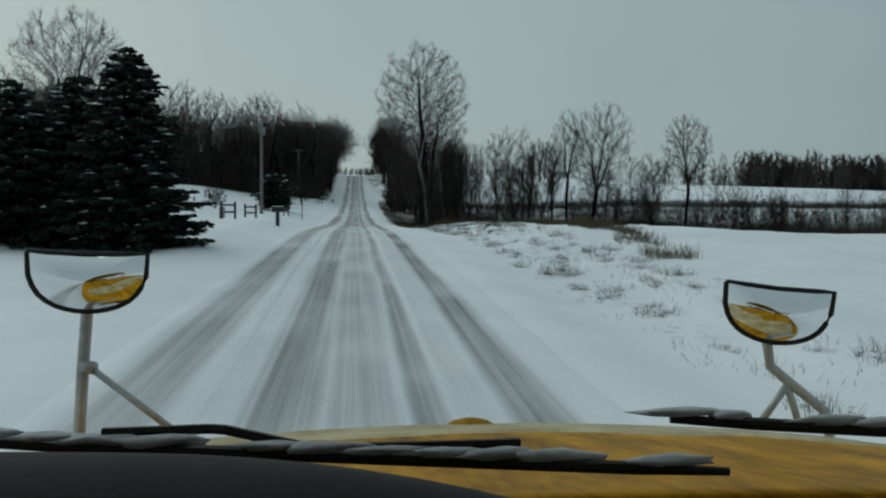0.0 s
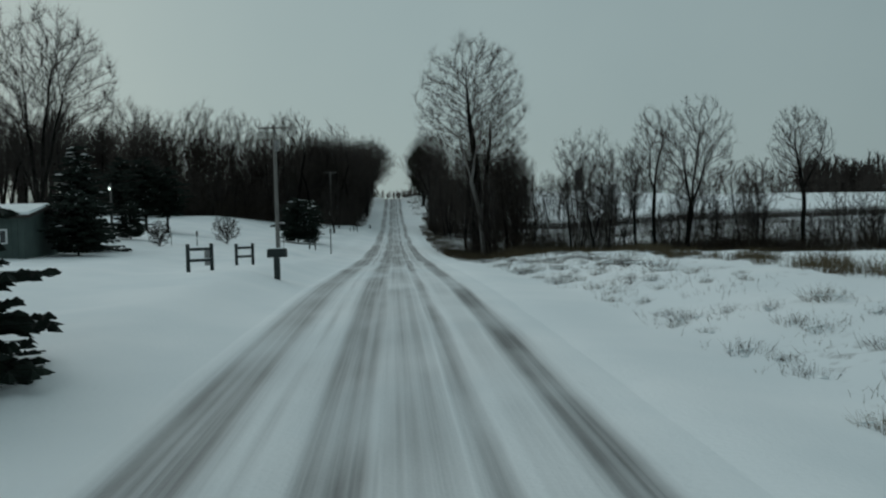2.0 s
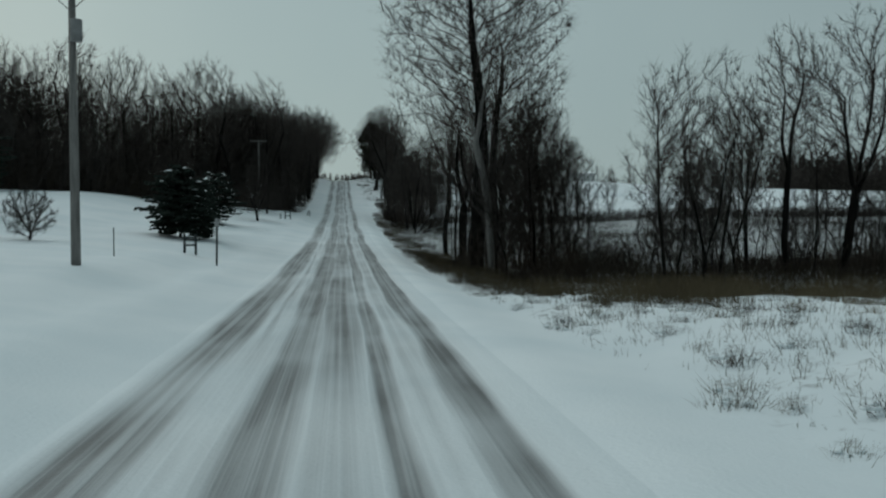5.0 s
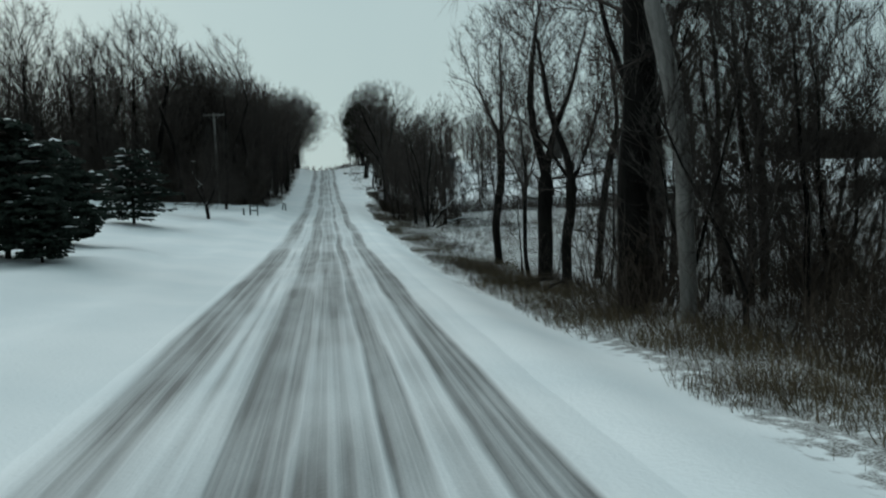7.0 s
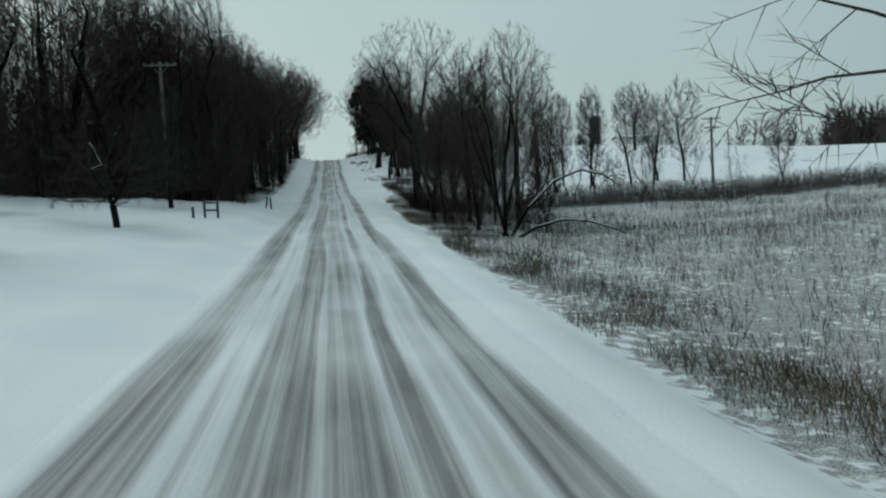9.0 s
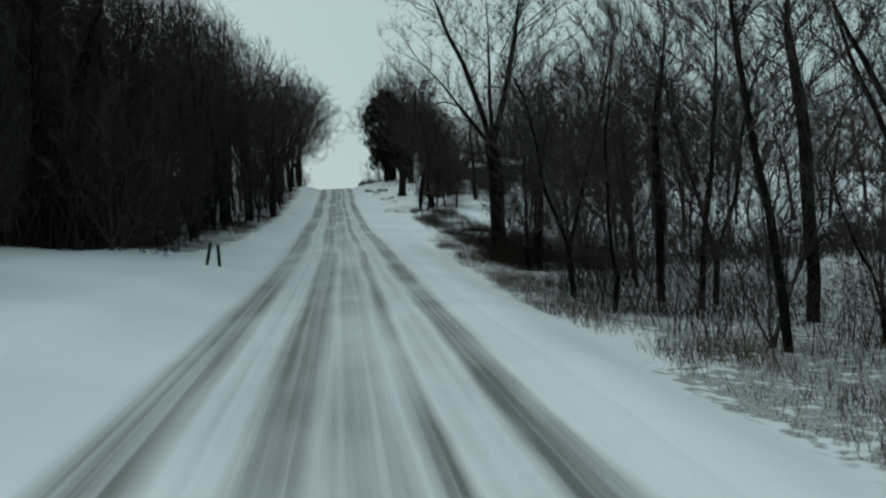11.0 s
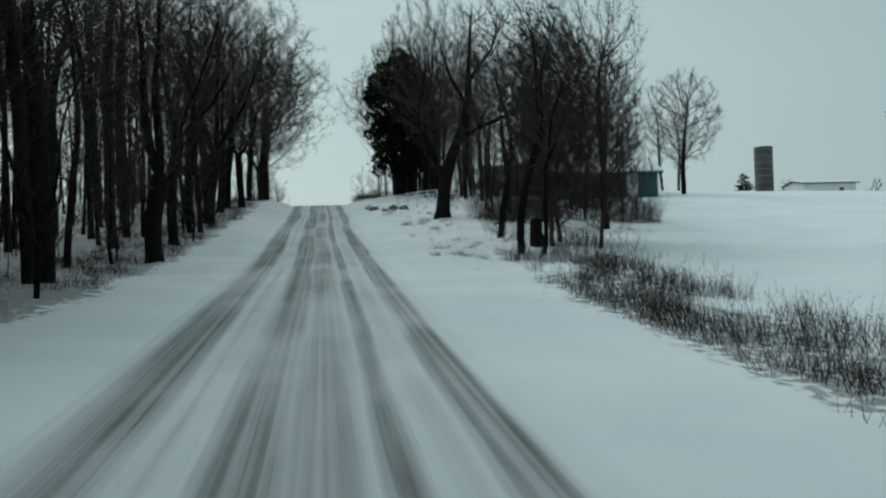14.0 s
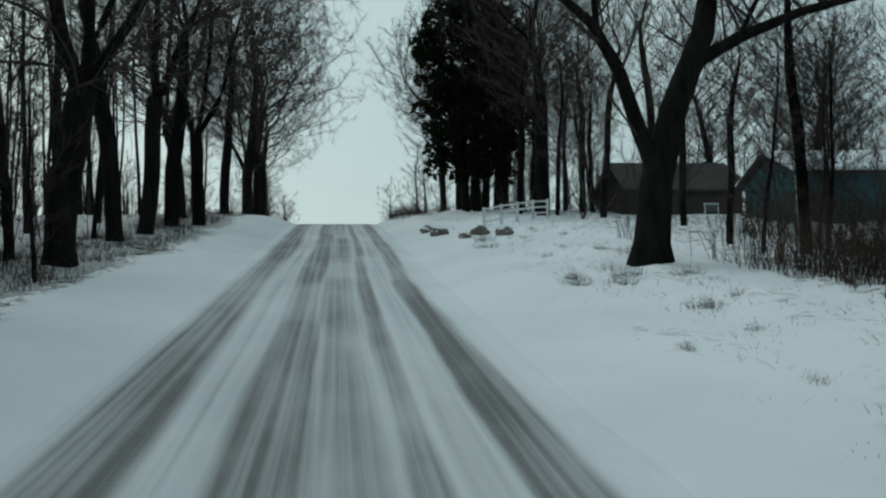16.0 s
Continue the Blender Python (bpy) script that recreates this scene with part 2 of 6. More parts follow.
def rod(pts, radius, sides=10):
    V, F = [], []
    tube(V, F, pts, [radius] * len(pts) if isinstance(radius, (int, float)) else radius, sides)
    F.append(tuple(range(sides))[::-1])
    F.append(tuple(range(len(V) - sides, len(V))))
    return V, F


# ---- the lie of the land ----
PROFILE = [(-200, -8.0), (-60, -2.6), (-22, -1.08), (0, 0.0), (22, 0.76), (44, 1.28), (66, 1.25), (88, 1.16), (110, 1.45), (132, 1.9), (154, 2.82), (176, 3.8), (198, 5.18), (220, 6.68),
           (242, 8.47), (264, 10.85), (286, 13.44), (296, 14.6), (304, 15.25), (315, 15.65), (330, 15.8), (360, 15.2), (420, 13.0), (520, 17.0), (640, 28.0), (720, 31.0), (1200, 34.0), (3000, 40.0)]
PY = [p[0] for p in PROFILE]
SLOPE = [(PROFILE[min(i + 1, len(PY) - 1)][1] - PROFILE[max(i - 1, 0)][1]) / (PY[min(i + 1, len(PY) - 1)] - PY[max(i - 1, 0)]) for i in range(len(PY))]


def road_z(y):
    i = max(0, min(len(PY) - 2, int(np.searchsorted(PY, y)) - 1))
    h = PY[i + 1] - PY[i]
    t = min(1.0, max(0.0, (y - PY[i]) / h))
    a, c, m0, m1 = PROFILE[i][1], PROFILE[i + 1][1], SLOPE[i] * h, SLOPE[i + 1] * h
    return (2 * t**3 - 3 * t * t + 1) * a + (t**3 - 2 * t * t + t) * m0 + (3 * t * t - 2 * t**3) * c + (t**3 - t * t) * m1


# how far the ground lies above the road, at distances from its middle
ACROSS = [3.3, 5.5, 9, 14, 30, 60, 120, 250, 3000]
RIGHT = [(-60, 0, -0.3, 0.0, 0.0, -0.3, -0.3, -1, -2, -4), (10, 0, -0.35, 0.05, 0.1, -0.3, -0.3, -1, -2, -4), (40, 0, -0.15, 0.4, 0.35, -0.3, -0.4, -0.8, -1.5, -4), (66, 0, -0.2, 0.3, 0.35, -0.2, -0.5, -0.8, -1.5, -4), (80, 0, -0.25, 0.02, -0.1, -0.5, -0.7, -1, -1.7, -4),
         (90, 0, -0.45, -0.6, -0.75, -1.0, -1.1, -1.2, -2, -4), (100, -0.05, -0.6, -0.7, -0.6, -0.7, -1.2, -1.3, -2, -4), (118, -0.05, -0.8, -1.2, -1.4, -1.4, -1.0, -0.8, -1, -4), (150, -0.05, -0.7, -1.0, -1.4, -1.2, -0.2, -0.3, -1, -4),
         (200, -0.05, -0.4, -0.8, -1.1, -1.2, -0.5, -0.8, -2, -4), (240, 0, 0.1, 0.3, 0.2, 0.2, -0.3, -2, -4, -5), (272, 0.1, 0.5, 0.9, 1.1, 1.4, 0.6, -2, -4, -5), (320, 0.2, 0.8, 1.0, 1.1, 1.0, 0.8, -2, -4, -5), (420, 0.1, 0.3, 0.5, 0.8, 1, 1, 0, -2, -4), (680, 0, 0, 0, 0, 0, -4, -13, -18, -22)]
LEFT = [(-60, 0, 0, 0, 0.1, 0.5, 1, 1.5, 3, 6), (10, 0, 0, 0.05, 0.2, 0.8, 1.4, 2, 3, 6), (50, 0.05, 0.6, 0.48, 0.9, 1.6, 2.4, 3.5, 5, 8), (84, 0, 0.35, 1.05, 1.4, 2.2, 3.4, 5, 7, 10), (115, 0, 0.3, 0.9, 1.4, 3.0, 5, 6, 8, 10),
        (150, 0, 0.4, 0.9, 1.6, 4.2, 6, 7, 9, 12), (172, 0.05, 0.7, 1.2, 1.7, 3.8, 5.5, 7, 9, 12), (200, 0.05, 0.2, 0.45, 0.7, 2, 4, 6, 8, 12), (238, 0.05, 0.1, 0.25, 0.5, 1.2, 3, 5, 7, 11), (262, 0.1, 0.35, 0.5, 0.6, 0.9, 2, 4, 6, 10), (320, 0.2, 0.7, 0.6, 0.5, 0.6, 1, 2, 3, 8), (420, 0.1, 0.3, 0.5, 0.5, 0.5, 1, 2, 3, 8), (680, 0, 0, 0, 0, 0, -4, -13, -18, -22)]


def ease(t):
    return t * t * (3 - 2 * t)


def side_z(table, d, y):
    j = 0
    while j < len(table) - 2 and y > table[j + 1][0]:
        j += 1
    ty = ease(min(1.0, max(0.0, (y - table[j][0]) / (table[j + 1][0] - table[j][0]))))
    i = 0
    while i < len(ACROSS) - 2 and d > ACROSS[i + 1]:
        i += 1
    tx = ease(min(1.0, max(0.0, (d - ACROSS[i]) / (ACROSS[i + 1] - ACROSS[i]))))
    row = lambda r: r[1 + i] + (r[2 + i] - r[1 + i]) * tx
    return row(table[j]) + (row(table[j + 1]) - row(table[j])) * ty


MIDDLE = -0.15


def ground_z(x, y):
    d = abs(x - MIDDLE)
    z = road_z(y)
    if d > 3.3:
        z += side_z(RIGHT if x > MIDDLE else LEFT, d, y)
        w = min(1.0, (d - 3.3) / 4)
        lumps = 0.12 * noise.noise((x * 1.6, y * 1.3, 21)) + 0.07 * noise.noise((x * 3.5, y * 3, 23)) if (x > 5 and (y < 96 or y > 230) and x < 22) or (x < -6 and y > 225 and x > -12) else 0.0
        z += w * (lumps + 0.10 * noise.noise((x * 0.35, y * 0.35, 0)) + 0.05 * noise.noise((x * 1.1, y * 1.1, 3)) + 0.25 * noise.noise((x * 0.06, y * 0.06, 7)))
    if d < 3.6:
        z -= 0.07 * ease(min(1.0, (3.6 - d) / 0.9)) - 0.02 * noise.noise((x * 1.5, y * 0.6, 31))
    return z


def lines(*spans):
    out = []
    for a, c, step in spans:
        k = max(1, round((c - a) / step))
        out += [a + (c - a) * i / k for i in range(k)]
    return out + [spans[-1][1]]


def sheet(name, xs, ys, height, material, label, category, pick=None):
    V = [(x, y, height(x, y)) for y in ys for x in xs]
    w = len(xs)
    F = [(j * w + i, j * w + i + 1, j * w + w + i + 1, j * w + w + i) for j in range(len(ys) - 1) for i in range(w - 1)]
    ob = link_mesh(name, V, F, material, smooth=True)
    tagged(ob, label, category, kind="structure")
    if pick:
        g = np.array([pick(x, y) for y in ys for x in xs], dtype=float).reshape(len(ys), w)
        for _ in range(2):
            g[1:-1, 1:-1] = (g[1:-1, 1:-1] * 2 + g[:-2, 1:-1] + g[2:, 1:-1] + g[1:-1, :-2] + g[1:-1, 2:]) / 6
        ob.data.attributes.new("litter", "FLOAT", "POINT").data.foreach_set("value", g.ravel())
    return ob


def rough_ground(x, y):
    """Woodland floor, ditch and marsh, where litter shows through the snow."""
    j = 1.5 * noise.noise((x * 0.3, y * 0.3, 5))
    k = 9 * noise.noise((x * 0.05, y * 0.05, 15)) + 3 * noise.noise((x * 0.2, y * 0.2, 16))
    if x > 0:
        if (14 < y < 86 and 5.7 + j * 0.3 < x < 8.4 + 0.05 * y) or (236 < y < 292 and 5.2 + j * 0.3 < x < 11):
            return max(0.0, 0.1 + 0.6 * noise.noise((x * 0.9, y * 0.5, 27)))
        if 82 + j * 2 + max(0, 8 - x) * 2 < y < 112 + k * 0.6 and 5.6 + j * 0.5 < x < 112 + k * 2:
            return 1.25
        if (112 <= y < 130 and 5.6 + j * 0.4 < x < 9.4 + j) or (160 < y < 205 and 6.5 + j * 0.5 < x < 15):
            return 1.1
        if 108 <= y < (162 if x < 14 else 190) + k * (1 if x < 14 else 0.4) and 5.0 + j * 0.4 < x < 105 + k * 2:
            return 1.08 + 0.45 * noise.noise((x * 0.25, y * 0.3, 9))
        if 168 <= y < 229 + j and (5.4 if y < 200 else 6.8) + j * 0.5 < x < (14 if y < 200 else 10) + j:
            return 0.85
        return 0.5 if 246 < y < 300 and 10.5 + j < x < 24 + k else 0.0
    if y > 152 + (x + 35) * 1.2 + j and x > -105 + k * 2 and y > 120 + k * 0.4 and (x < -8.5 + j or y < 176):
        return 1.1 if y < 180 else 1.35 + 0.4 * noise.noise((x * 0.3, y * 0.1, 2))
    return 1.4 if y > 184 and -9.6 + j * 0.6 < x < -6.3 + j * 0.6 else 0.0


xs = lines((-3000, -300, 450), (-300, -60, 24), (-60, -20, 3), (-20, -8, 0.8), (-8, -3.0, 0.35), (-3.0, 2.7, 0.8), (2.7, 12, 0.35), (12, 30, 0.9), (30, 66, 3), (66, 300, 24), (300, 3000, 450))
ys = lines((-1500, -100, 200), (-100, -10, 10), (-10, 300, 0.9), (300, 350, 2), (350, 500, 15), (500, 3000, 250))
ground = sheet("ground", xs, ys, ground_z, SNOW, "snow-covered fields, verges and woodland floor with dead litter", "ground", rough_ground)

RUTS = [(-2.55, 0.4), (-0.7, 0.35), (0.72, 0.22), (2.02, 0.28)]


def road_height(x, y):
    d = abs(x - MIDDLE)
    z = road_z(y) + 0.01 * noise.noise((x * 0.8, y * 0.3, 11)) + 0.006 * noise.noise((x * 3, y * 0.5, 13))
    for c, w in RUTS:
        z -= 0.022 * math.exp(-(((x + 0.25 * noise.noise((0, y * 0.03, 2)) - c) / w) ** 2))
    return z - 0.09 * ease(min(1.0, max(0.0, (d - 2.7) / 0.75)))


road = sheet("road", lines((-3.45, 3.15, 0.11)), lines((-40, 330, 1.0), (330, 420, 5)), road_height, ROAD_SNOW, "snow-packed two-lane road worn grey along the wheel tracks", "road")


# ---- trees ----
def bent(rng, d, amount, up=0.0):
    v = Vector((d[0] + rng.gauss(0, amount), d[1] + rng.gauss(0, amount), d[2] + rng.gauss(0, amount) + up))
    return v.normalized()


def limb(rng, out, p, d, length, radius, level, plan):
    """A branch with its own side branches. plan: per level (segments, wobble, lift, side branches, angle, length ratio, taper)."""
    seg, wobble, lift, kids, angle, ratio, taper = plan[level]
    pts, radii, p = [tuple(p)], [radius], Vector(p)
    dirs = [d]
    for i in range(seg):
        d = bent(rng, d, wobble, lift)
        p = p + d * (length / seg)
        pts.append(tuple(p))
        radii.append(radius * (1 - taper * (i + 1) / seg))
        dirs.append(d)
    out.append((level, pts, radii))
    if level + 1 >= len(plan):
        return
    lo = 0.25 if level else plan_clear(plan)
    for j in range(kids):
        t = lo + (1 - lo) * ((j + rng.random()) / kids)
        k = min(seg - 1, int(t * seg))
        f = t * seg - k
        q = Vector(pts[k]).lerp(Vector(pts[k + 1]), f)
        r = radii[k] + (radii[k + 1] - radii[k]) * f
        axis = dirs[k + 1].orthogonal().normalized()
        axis.rotate(Matrix.Rotation(j * 2.4 + rng.uniform(-0.6, 0.6), 3, dirs[k + 1]))
        side = dirs[k + 1].copy()
        side.rotate(Matrix.Rotation(radians(angle * rng.uniform(0.7, 1.25)), 3, axis))
        size = length * ratio * rng.uniform(0.65, 1.2) * (1.15 - 0.6 * t if level == 0 else 1.1 - 0.5 * t)
        limb(rng, out, q, side, size, max(FINEST[0], r * rng.uniform(0.42, 0.68)), level + 1, plan)


CLEAR = [0.3]
FINEST = [0.013]


def plan_clear(plan):
    return CLEAR[0]


def wood(seed, height, radius, plan, clear=0.3, lean=(0, 0), stems=1, splay=0.25):
    rng = random.Random(seed)
    CLEAR[0] = clear
    out = []
    for s in range(stems):
        a = rng.uniform(0, 6.28)
        d = Vector((lean[0] + (splay * math.cos(a) if stems > 1 else 0), lean[1] + (splay * math.sin(a) if stems > 1 else 0), 1)).normalized()
        off = (0.25 * math.cos(a), 0.25 * math.sin(a), -0.3) if stems > 1 else (0, 0, -0.3)
        k = rng.uniform(0.75, 1.0) if stems > 1 else 1
        limb(rng, out, off, d, height * k, radius * k, 0, plan)
    return out


def grow(seed, height, radius, spread, clear=0.3, points=300, low=0.5, belly=0.4, leader=0.7, lean=(0, 0), stems_=(), step=None, finest=0.007, twigs=3, twig=0.6, fine=0.008, gaps=0.25, rise=0.7):
    """A bare tree whose branches reach for points spread through a domed crown. stems_: (tilt across, tilt along, length) of the stems at its fork, if it forks."""
    r = np.random.RandomState(seed)
    step = step or height / 48
    u = r.rand(points * 8)
    f = np.where(u < belly, low + (1 - low) * np.sin(np.pi / 2 * u / belly), np.sqrt(np.clip(1 - ((u - belly) / (1 - belly)) ** 2, 0, 1)))
    keep = r.rand(len(u)) < f * f
    u, f = u[keep], f[keep]
    a, z = r.uniform(0, 6.283, len(u)), height * (clear + (1 - clear) * u)
    d = spread * f * r.rand(len(u)) ** 0.42
    A = np.stack([lean[0] * z + d * np.cos(a), lean[1] * z + d * np.sin(a), z], 1)
    q = 3.2 / max(spread, 1.0)
    A = A[[noise.noise((p[0] * q, p[1] * q, p[2] * q + seed)) > -gaps for p in A]][:points]
    P, D, parent, kids = np.zeros((points * 14 + 400, 3)), np.zeros((points * 14 + 400, 3)), [-1], [0]
    n = 1
    P[0], D[0] = (0, 0, -0.3), (lean[0], lean[1], 1)

    def chain(i, d, length, wobble, up):
        nonlocal n
        for _ in range(max(1, int(length / step))):
            d = d + r.normal(0, wobble, 3) + (0, 0, up)
            d = d / np.linalg.norm(d)
            P[n], D[n] = P[i] + d * step, d
            parent.append(i), kids.append(0)
            kids[i] += 1
            i, n = n, n + 1
        return i

    top = chain(0, np.array((lean[0], lean[1], 1.0)), height * (clear if stems_ else leader) + 0.3, 0.035, 0.02)
    for tx, ty, length in stems_:
        chain(top, np.array((tx + lean[0], ty + lean[1], 1.0)), length * 0.7, 0.06, 0.03)

    def cost(Q):
        v = A[:, None, :] - Q[None, :, :]
        flat = np.hypot(v[..., 0], v[..., 1])
        d = np.sqrt(flat**2 + v[..., 2] ** 2)
        return d + 0.7 * np.maximum(0, rise * flat - v[..., 2]), d

    first = max(1, int(height * clear * 0.92 / step))
    c, d = cost(P[first:n])
    near, best, true = c.argmin(1) + first, c.min(1), d.min(1)
    for _ in range(110):
        ok = true > 1.5 * step
        A, near, best, true = A[ok], near[ok], best[ok], true[ok]
        pull = [i for i in np.unique(near) if kids[i] < 4] if len(A) else []
        if not pull or n + len(pull) >= len(P):
            break
        v = A - P[near]
        v /= np.linalg.norm(v, axis=1, keepdims=True) + 1e-6
        total = np.zeros((n, 3))
        np.add.at(total, near, v)
        ids = np.array(pull)
        g = total[ids]
        g /= np.linalg.norm(g, axis=1, keepdims=True) + 1e-6
        g = g + 0.45 * D[ids] + r.normal(0, 0.22, g.shape) + (0, 0, 0.06)
        g /= np.linalg.norm(g, axis=1, keepdims=True)
        m = n + len(ids)
        P[n:m], D[n:m] = P[ids] + g * step, g
        for i in pull:
            parent.append(i), kids.append(0)
            kids[i] += 1
        c, d = cost(P[n:m])
        low_c = c.min(1)
        swap = low_c < best
        near = np.where(swap, c.argmin(1) + n, near)
        best, true = np.minimum(best, low_c), np.minimum(true, d.min(1))
        n = m
    tips, sons = [0] * n, [[] for _ in range(n)]
    for i in range(n - 1, -1, -1):
        tips[i] = tips[i] or 1
        if parent[i] >= 0:
            tips[parent[i]] += tips[i]
            sons[parent[i]].append(i)
    power = math.log(max(radius / finest, 1.5)) / math.log(max(tips[0], 2))
    size = [finest * t**power for t in tips]
    out, todo = [], [(-1, 0)]
    while todo:
        p, i = todo.pop()
        line = [i] if p < 0 else [p, i]
        while sons[i]:
            s = sorted(sons[i], key=lambda k: -tips[k])
            todo += [(i, k) for k in s[1:]]
            i = s[0]
            line.append(i)
        w = [size[k] for k in line]
        if p >= 0:
            w[0] = w[1]
        level = 0 if p < 0 else 1 if w[0] > max(0.05, 3 * finest) else 2 if w[0] > 1.9 * finest else 3
        if len(line) > 4 and level:
            pick = list(range(0, len(line) - 1, 2)) + [len(line) - 1]
            line, w = [line[k] for k in pick], [w[k] for k in pick]
        w[-1] = min(w[-1], finest * 0.6)
        out.append((level, [tuple(P[k]) for k in line], w))
    for i in range(first, n):
        if tips[i] <= 5:
            for _ in range(twigs if sons[i] else twigs + 2):
                g = D[i] * 0.7 + r.normal(0, 0.5, 3) + (0, 0, 0.15)
                e = P[i] + g / np.linalg.norm(g) * twig * r.uniform(0.5, 1.4)
                out.append((4, [tuple(P[i]), tuple(e)], [fine, 0.002]))
    return out


def tree_meshes(out, sides=(9, 6, 4, 3, 0), split=1):
    trunk, crown = ([], []), ([], [])
    for level, pts, radii in out:
        if level == 0:
            r = radii[0]
            pts = [pts[0], tuple(Vector(pts[0]).lerp(Vector(pts[1]), 0.25))] + pts[1:]
            radii = [r * 1.45, r * 1.05] + radii[1:]
        V, F = trunk if level <= split else crown
        tube(V, F, pts, radii, sides[min(level, len(sides) - 1)])
    return trunk, crown


def tree(name, out, label, category="tree", group="", bark=None, twigs=None, split=1):
    top = new(name)
    trunk, crown = tree_meshes(out, split=split)
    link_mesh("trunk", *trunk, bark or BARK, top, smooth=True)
    if crown[0]:
        link_mesh("crown", *crown, twigs or TWIG, top, "bare twigs of the crown")
    return tagged(top, label, category, group)


def at(x, y, turn=0.0, size=1.0, sink=0.0):
    return Matrix.Translation((x, y, ground_z(x, y) - sink)) @ Matrix.Rotation(turn, 4, "Z") @ Matrix.Diagonal((size, size, size, 1))


def place(ob, x, y, turn=0.0, size=1.0, sink=0.0):
    ob.matrix_basis = at(x, y, turn, size, sink)
    return ob


def copy_at(ob, x, y, turn=0.0, size=1.0):
    c = copy_thing(ob, Matrix())
    c.matrix_basis = at(x, y, turn, size)
    return c


# (segments, wobble, lift, side branches, angle, length ratio, taper)
POLE_TREE = [(6, 0.03, 0.02, 9, 45, 0.16, 0.8), (2, 0.12, 0.12, 5, 40, 0.5, 0.8), (1, 0.14, 0.08, 3, 38, 0.5, 0.8), (1, 0.15, 0.05, 0, 36, 0.5, 0.7)]
SAPLING = [(4, 0.06, 0.05, 9, 36, 0.36, 0.9), (2, 0.1, 0.12, 4, 34, 0.45, 0.85), (1, 0.12, 0.1, 0, 34, 0.5, 0.8)]

FINEST[0] = 0.022
forest_kinds = [tree("forest_tree", grow(100 + i, h, r, w, c, 480, 0.55, 0.5, 0.62, finest=0.011, twigs=5, twig=0.95, fine=0.015), l, group="trees of the roadside wood") for i, (h, r, w, c, l) in enumerate([
    (18, 0.21, 3.3, 0.3, "tall bare hardwood of the dark winter wood"), (17, 0.17, 2.6, 0.35, "slender bare hardwood with a high narrow crown"), (18.5, 0.26, 3.9, 0.28, "stout bare hardwood with rough dark bark"),
    (15.5, 0.14, 2.4, 0.25, "thin bare hardwood standing in snow"), (17, 0.19, 3.4, 0.2, "bare hardwood with low side branches")])]
pole_kinds = [tree("pole_tree", wood(120 + i, h, r, POLE_TREE, 0.45), l, group="slim trunks inside the wood") for i, (h, r, l) in enumerate([
    (17, 0.12, "slim bare trunk inside the dark wood"), (15, 0.09, "thin bare trunk inside the dark wood"), (18, 0.16, "straight bare trunk inside the dark wood")])]
FINEST[0] = 0.013
thin_kinds = [tree("young_tree", grow(130 + i, h, r, 0.2 * h, 0.12, 240, 0.6, 0.5, 0.75, stems_=[(0.3 * math.cos(2.4 * k + i), 0.3 * math.sin(2.4 * k + i), h * 0.8) for k in range(s)] if s > 1 else (), finest=0.007, twigs=5, twig=0.65, fine=0.009, rise=1.0), l, group="young trees of the thicket", twigs=PALE_TWIG if i == 2 else TWIG) for i, (h, r, s, l) in enumerate([
    (10.5, 0.09, 1, "young bare tree with upswept branches"), (9, 0.08, 2, "bare pair of thin stems"), (11, 0.09, 2, "pale twin-stemmed bare tree"), (8, 0.07, 3, "bushy bare clump of thin stems")])]
FINEST[0] = 0.017
sapling_kinds = [tree("sapling", wood(150 + i, h, 0.045, SAPLING, 0.2, stems=s, splay=0.2), l, group="saplings of the hedgerow", split=0) for i, (h, s, l) in enumerate([
    (5.5, 2, "bare hedgerow sapling rising from brush"), (6.5, 1, "tall thin bare hedgerow sapling"), (4.5, 3, "low bare hedgerow clump")])]
FINEST[0] = 0.017
oak_kinds = [tree("oak_tree", grow(170 + i, h, r, w, c, 1000, 0.5, 0.45, 0.5, finest=0.008, twigs=4, twig=0.7, fine=0.010), l, group="old trees by the road") for i, (h, r, w, c, l) in enumerate([
    (17, 0.32, 5.6, 0.26, "old bare oak with wide crooked limbs"), (15.5, 0.28, 5.0, 0.3, "broad bare oak with a rounded crown")])]
FINEST[0] = 0.011
fine_kinds = [tree("verge_tree", grow(180 + i, h, r, w, c, 800, 0.55, 0.45, 0.62, finest=0.007, twigs=4, twig=0.75, fine=0.0085), l, group="trees of the roadside wood") for i, (h, r, w, c, l) in enumerate([
    (16, 0.19, 2.9, 0.32, "tall bare hardwood at the verge with fine twigs"), (14.5, 0.15, 2.7, 0.25, "bare hardwood at the verge with low branches"), (17, 0.22, 3.2, 0.38, "straight bare hardwood at the verge with a high crown")])]

rng = random.Random(5)


def scatter(kinds, spots, lo=0.85, hi=1.12):
    """The first spots take the originals, the rest copies."""
    for i, (x, y) in enumerate(spots):
        k = kinds[i % len(kinds)]
        turn, size = rng.uniform(0, 6.28), rng.uniform(lo, hi)
        if k.get("set"):
            copy_at(k, x, y, turn, size)
        else:
            place(k, x, y, turn, size)
            k["set"] = 1


def strip(x0, x1, y0, y1, n, gap=1.6, test=None, seed=1):
    r, out = random.Random(seed), []
    for _ in range(n * 40):
        x, y = r.uniform(x0, x1), r.uniform(y0, y1)
        if (test is None or test(x, y)) and all((x - a) ** 2 + (y - c) ** 2 > gap * gap for a, c in out):
            out.append((x, y))
            if len(out) == n:
                break
    return out


# left wood: its edge runs in from the field to the road, then along the verge
def in_left_wood(x, y):
    return y > 180 or y > 152 + (x + 35) * 1.2


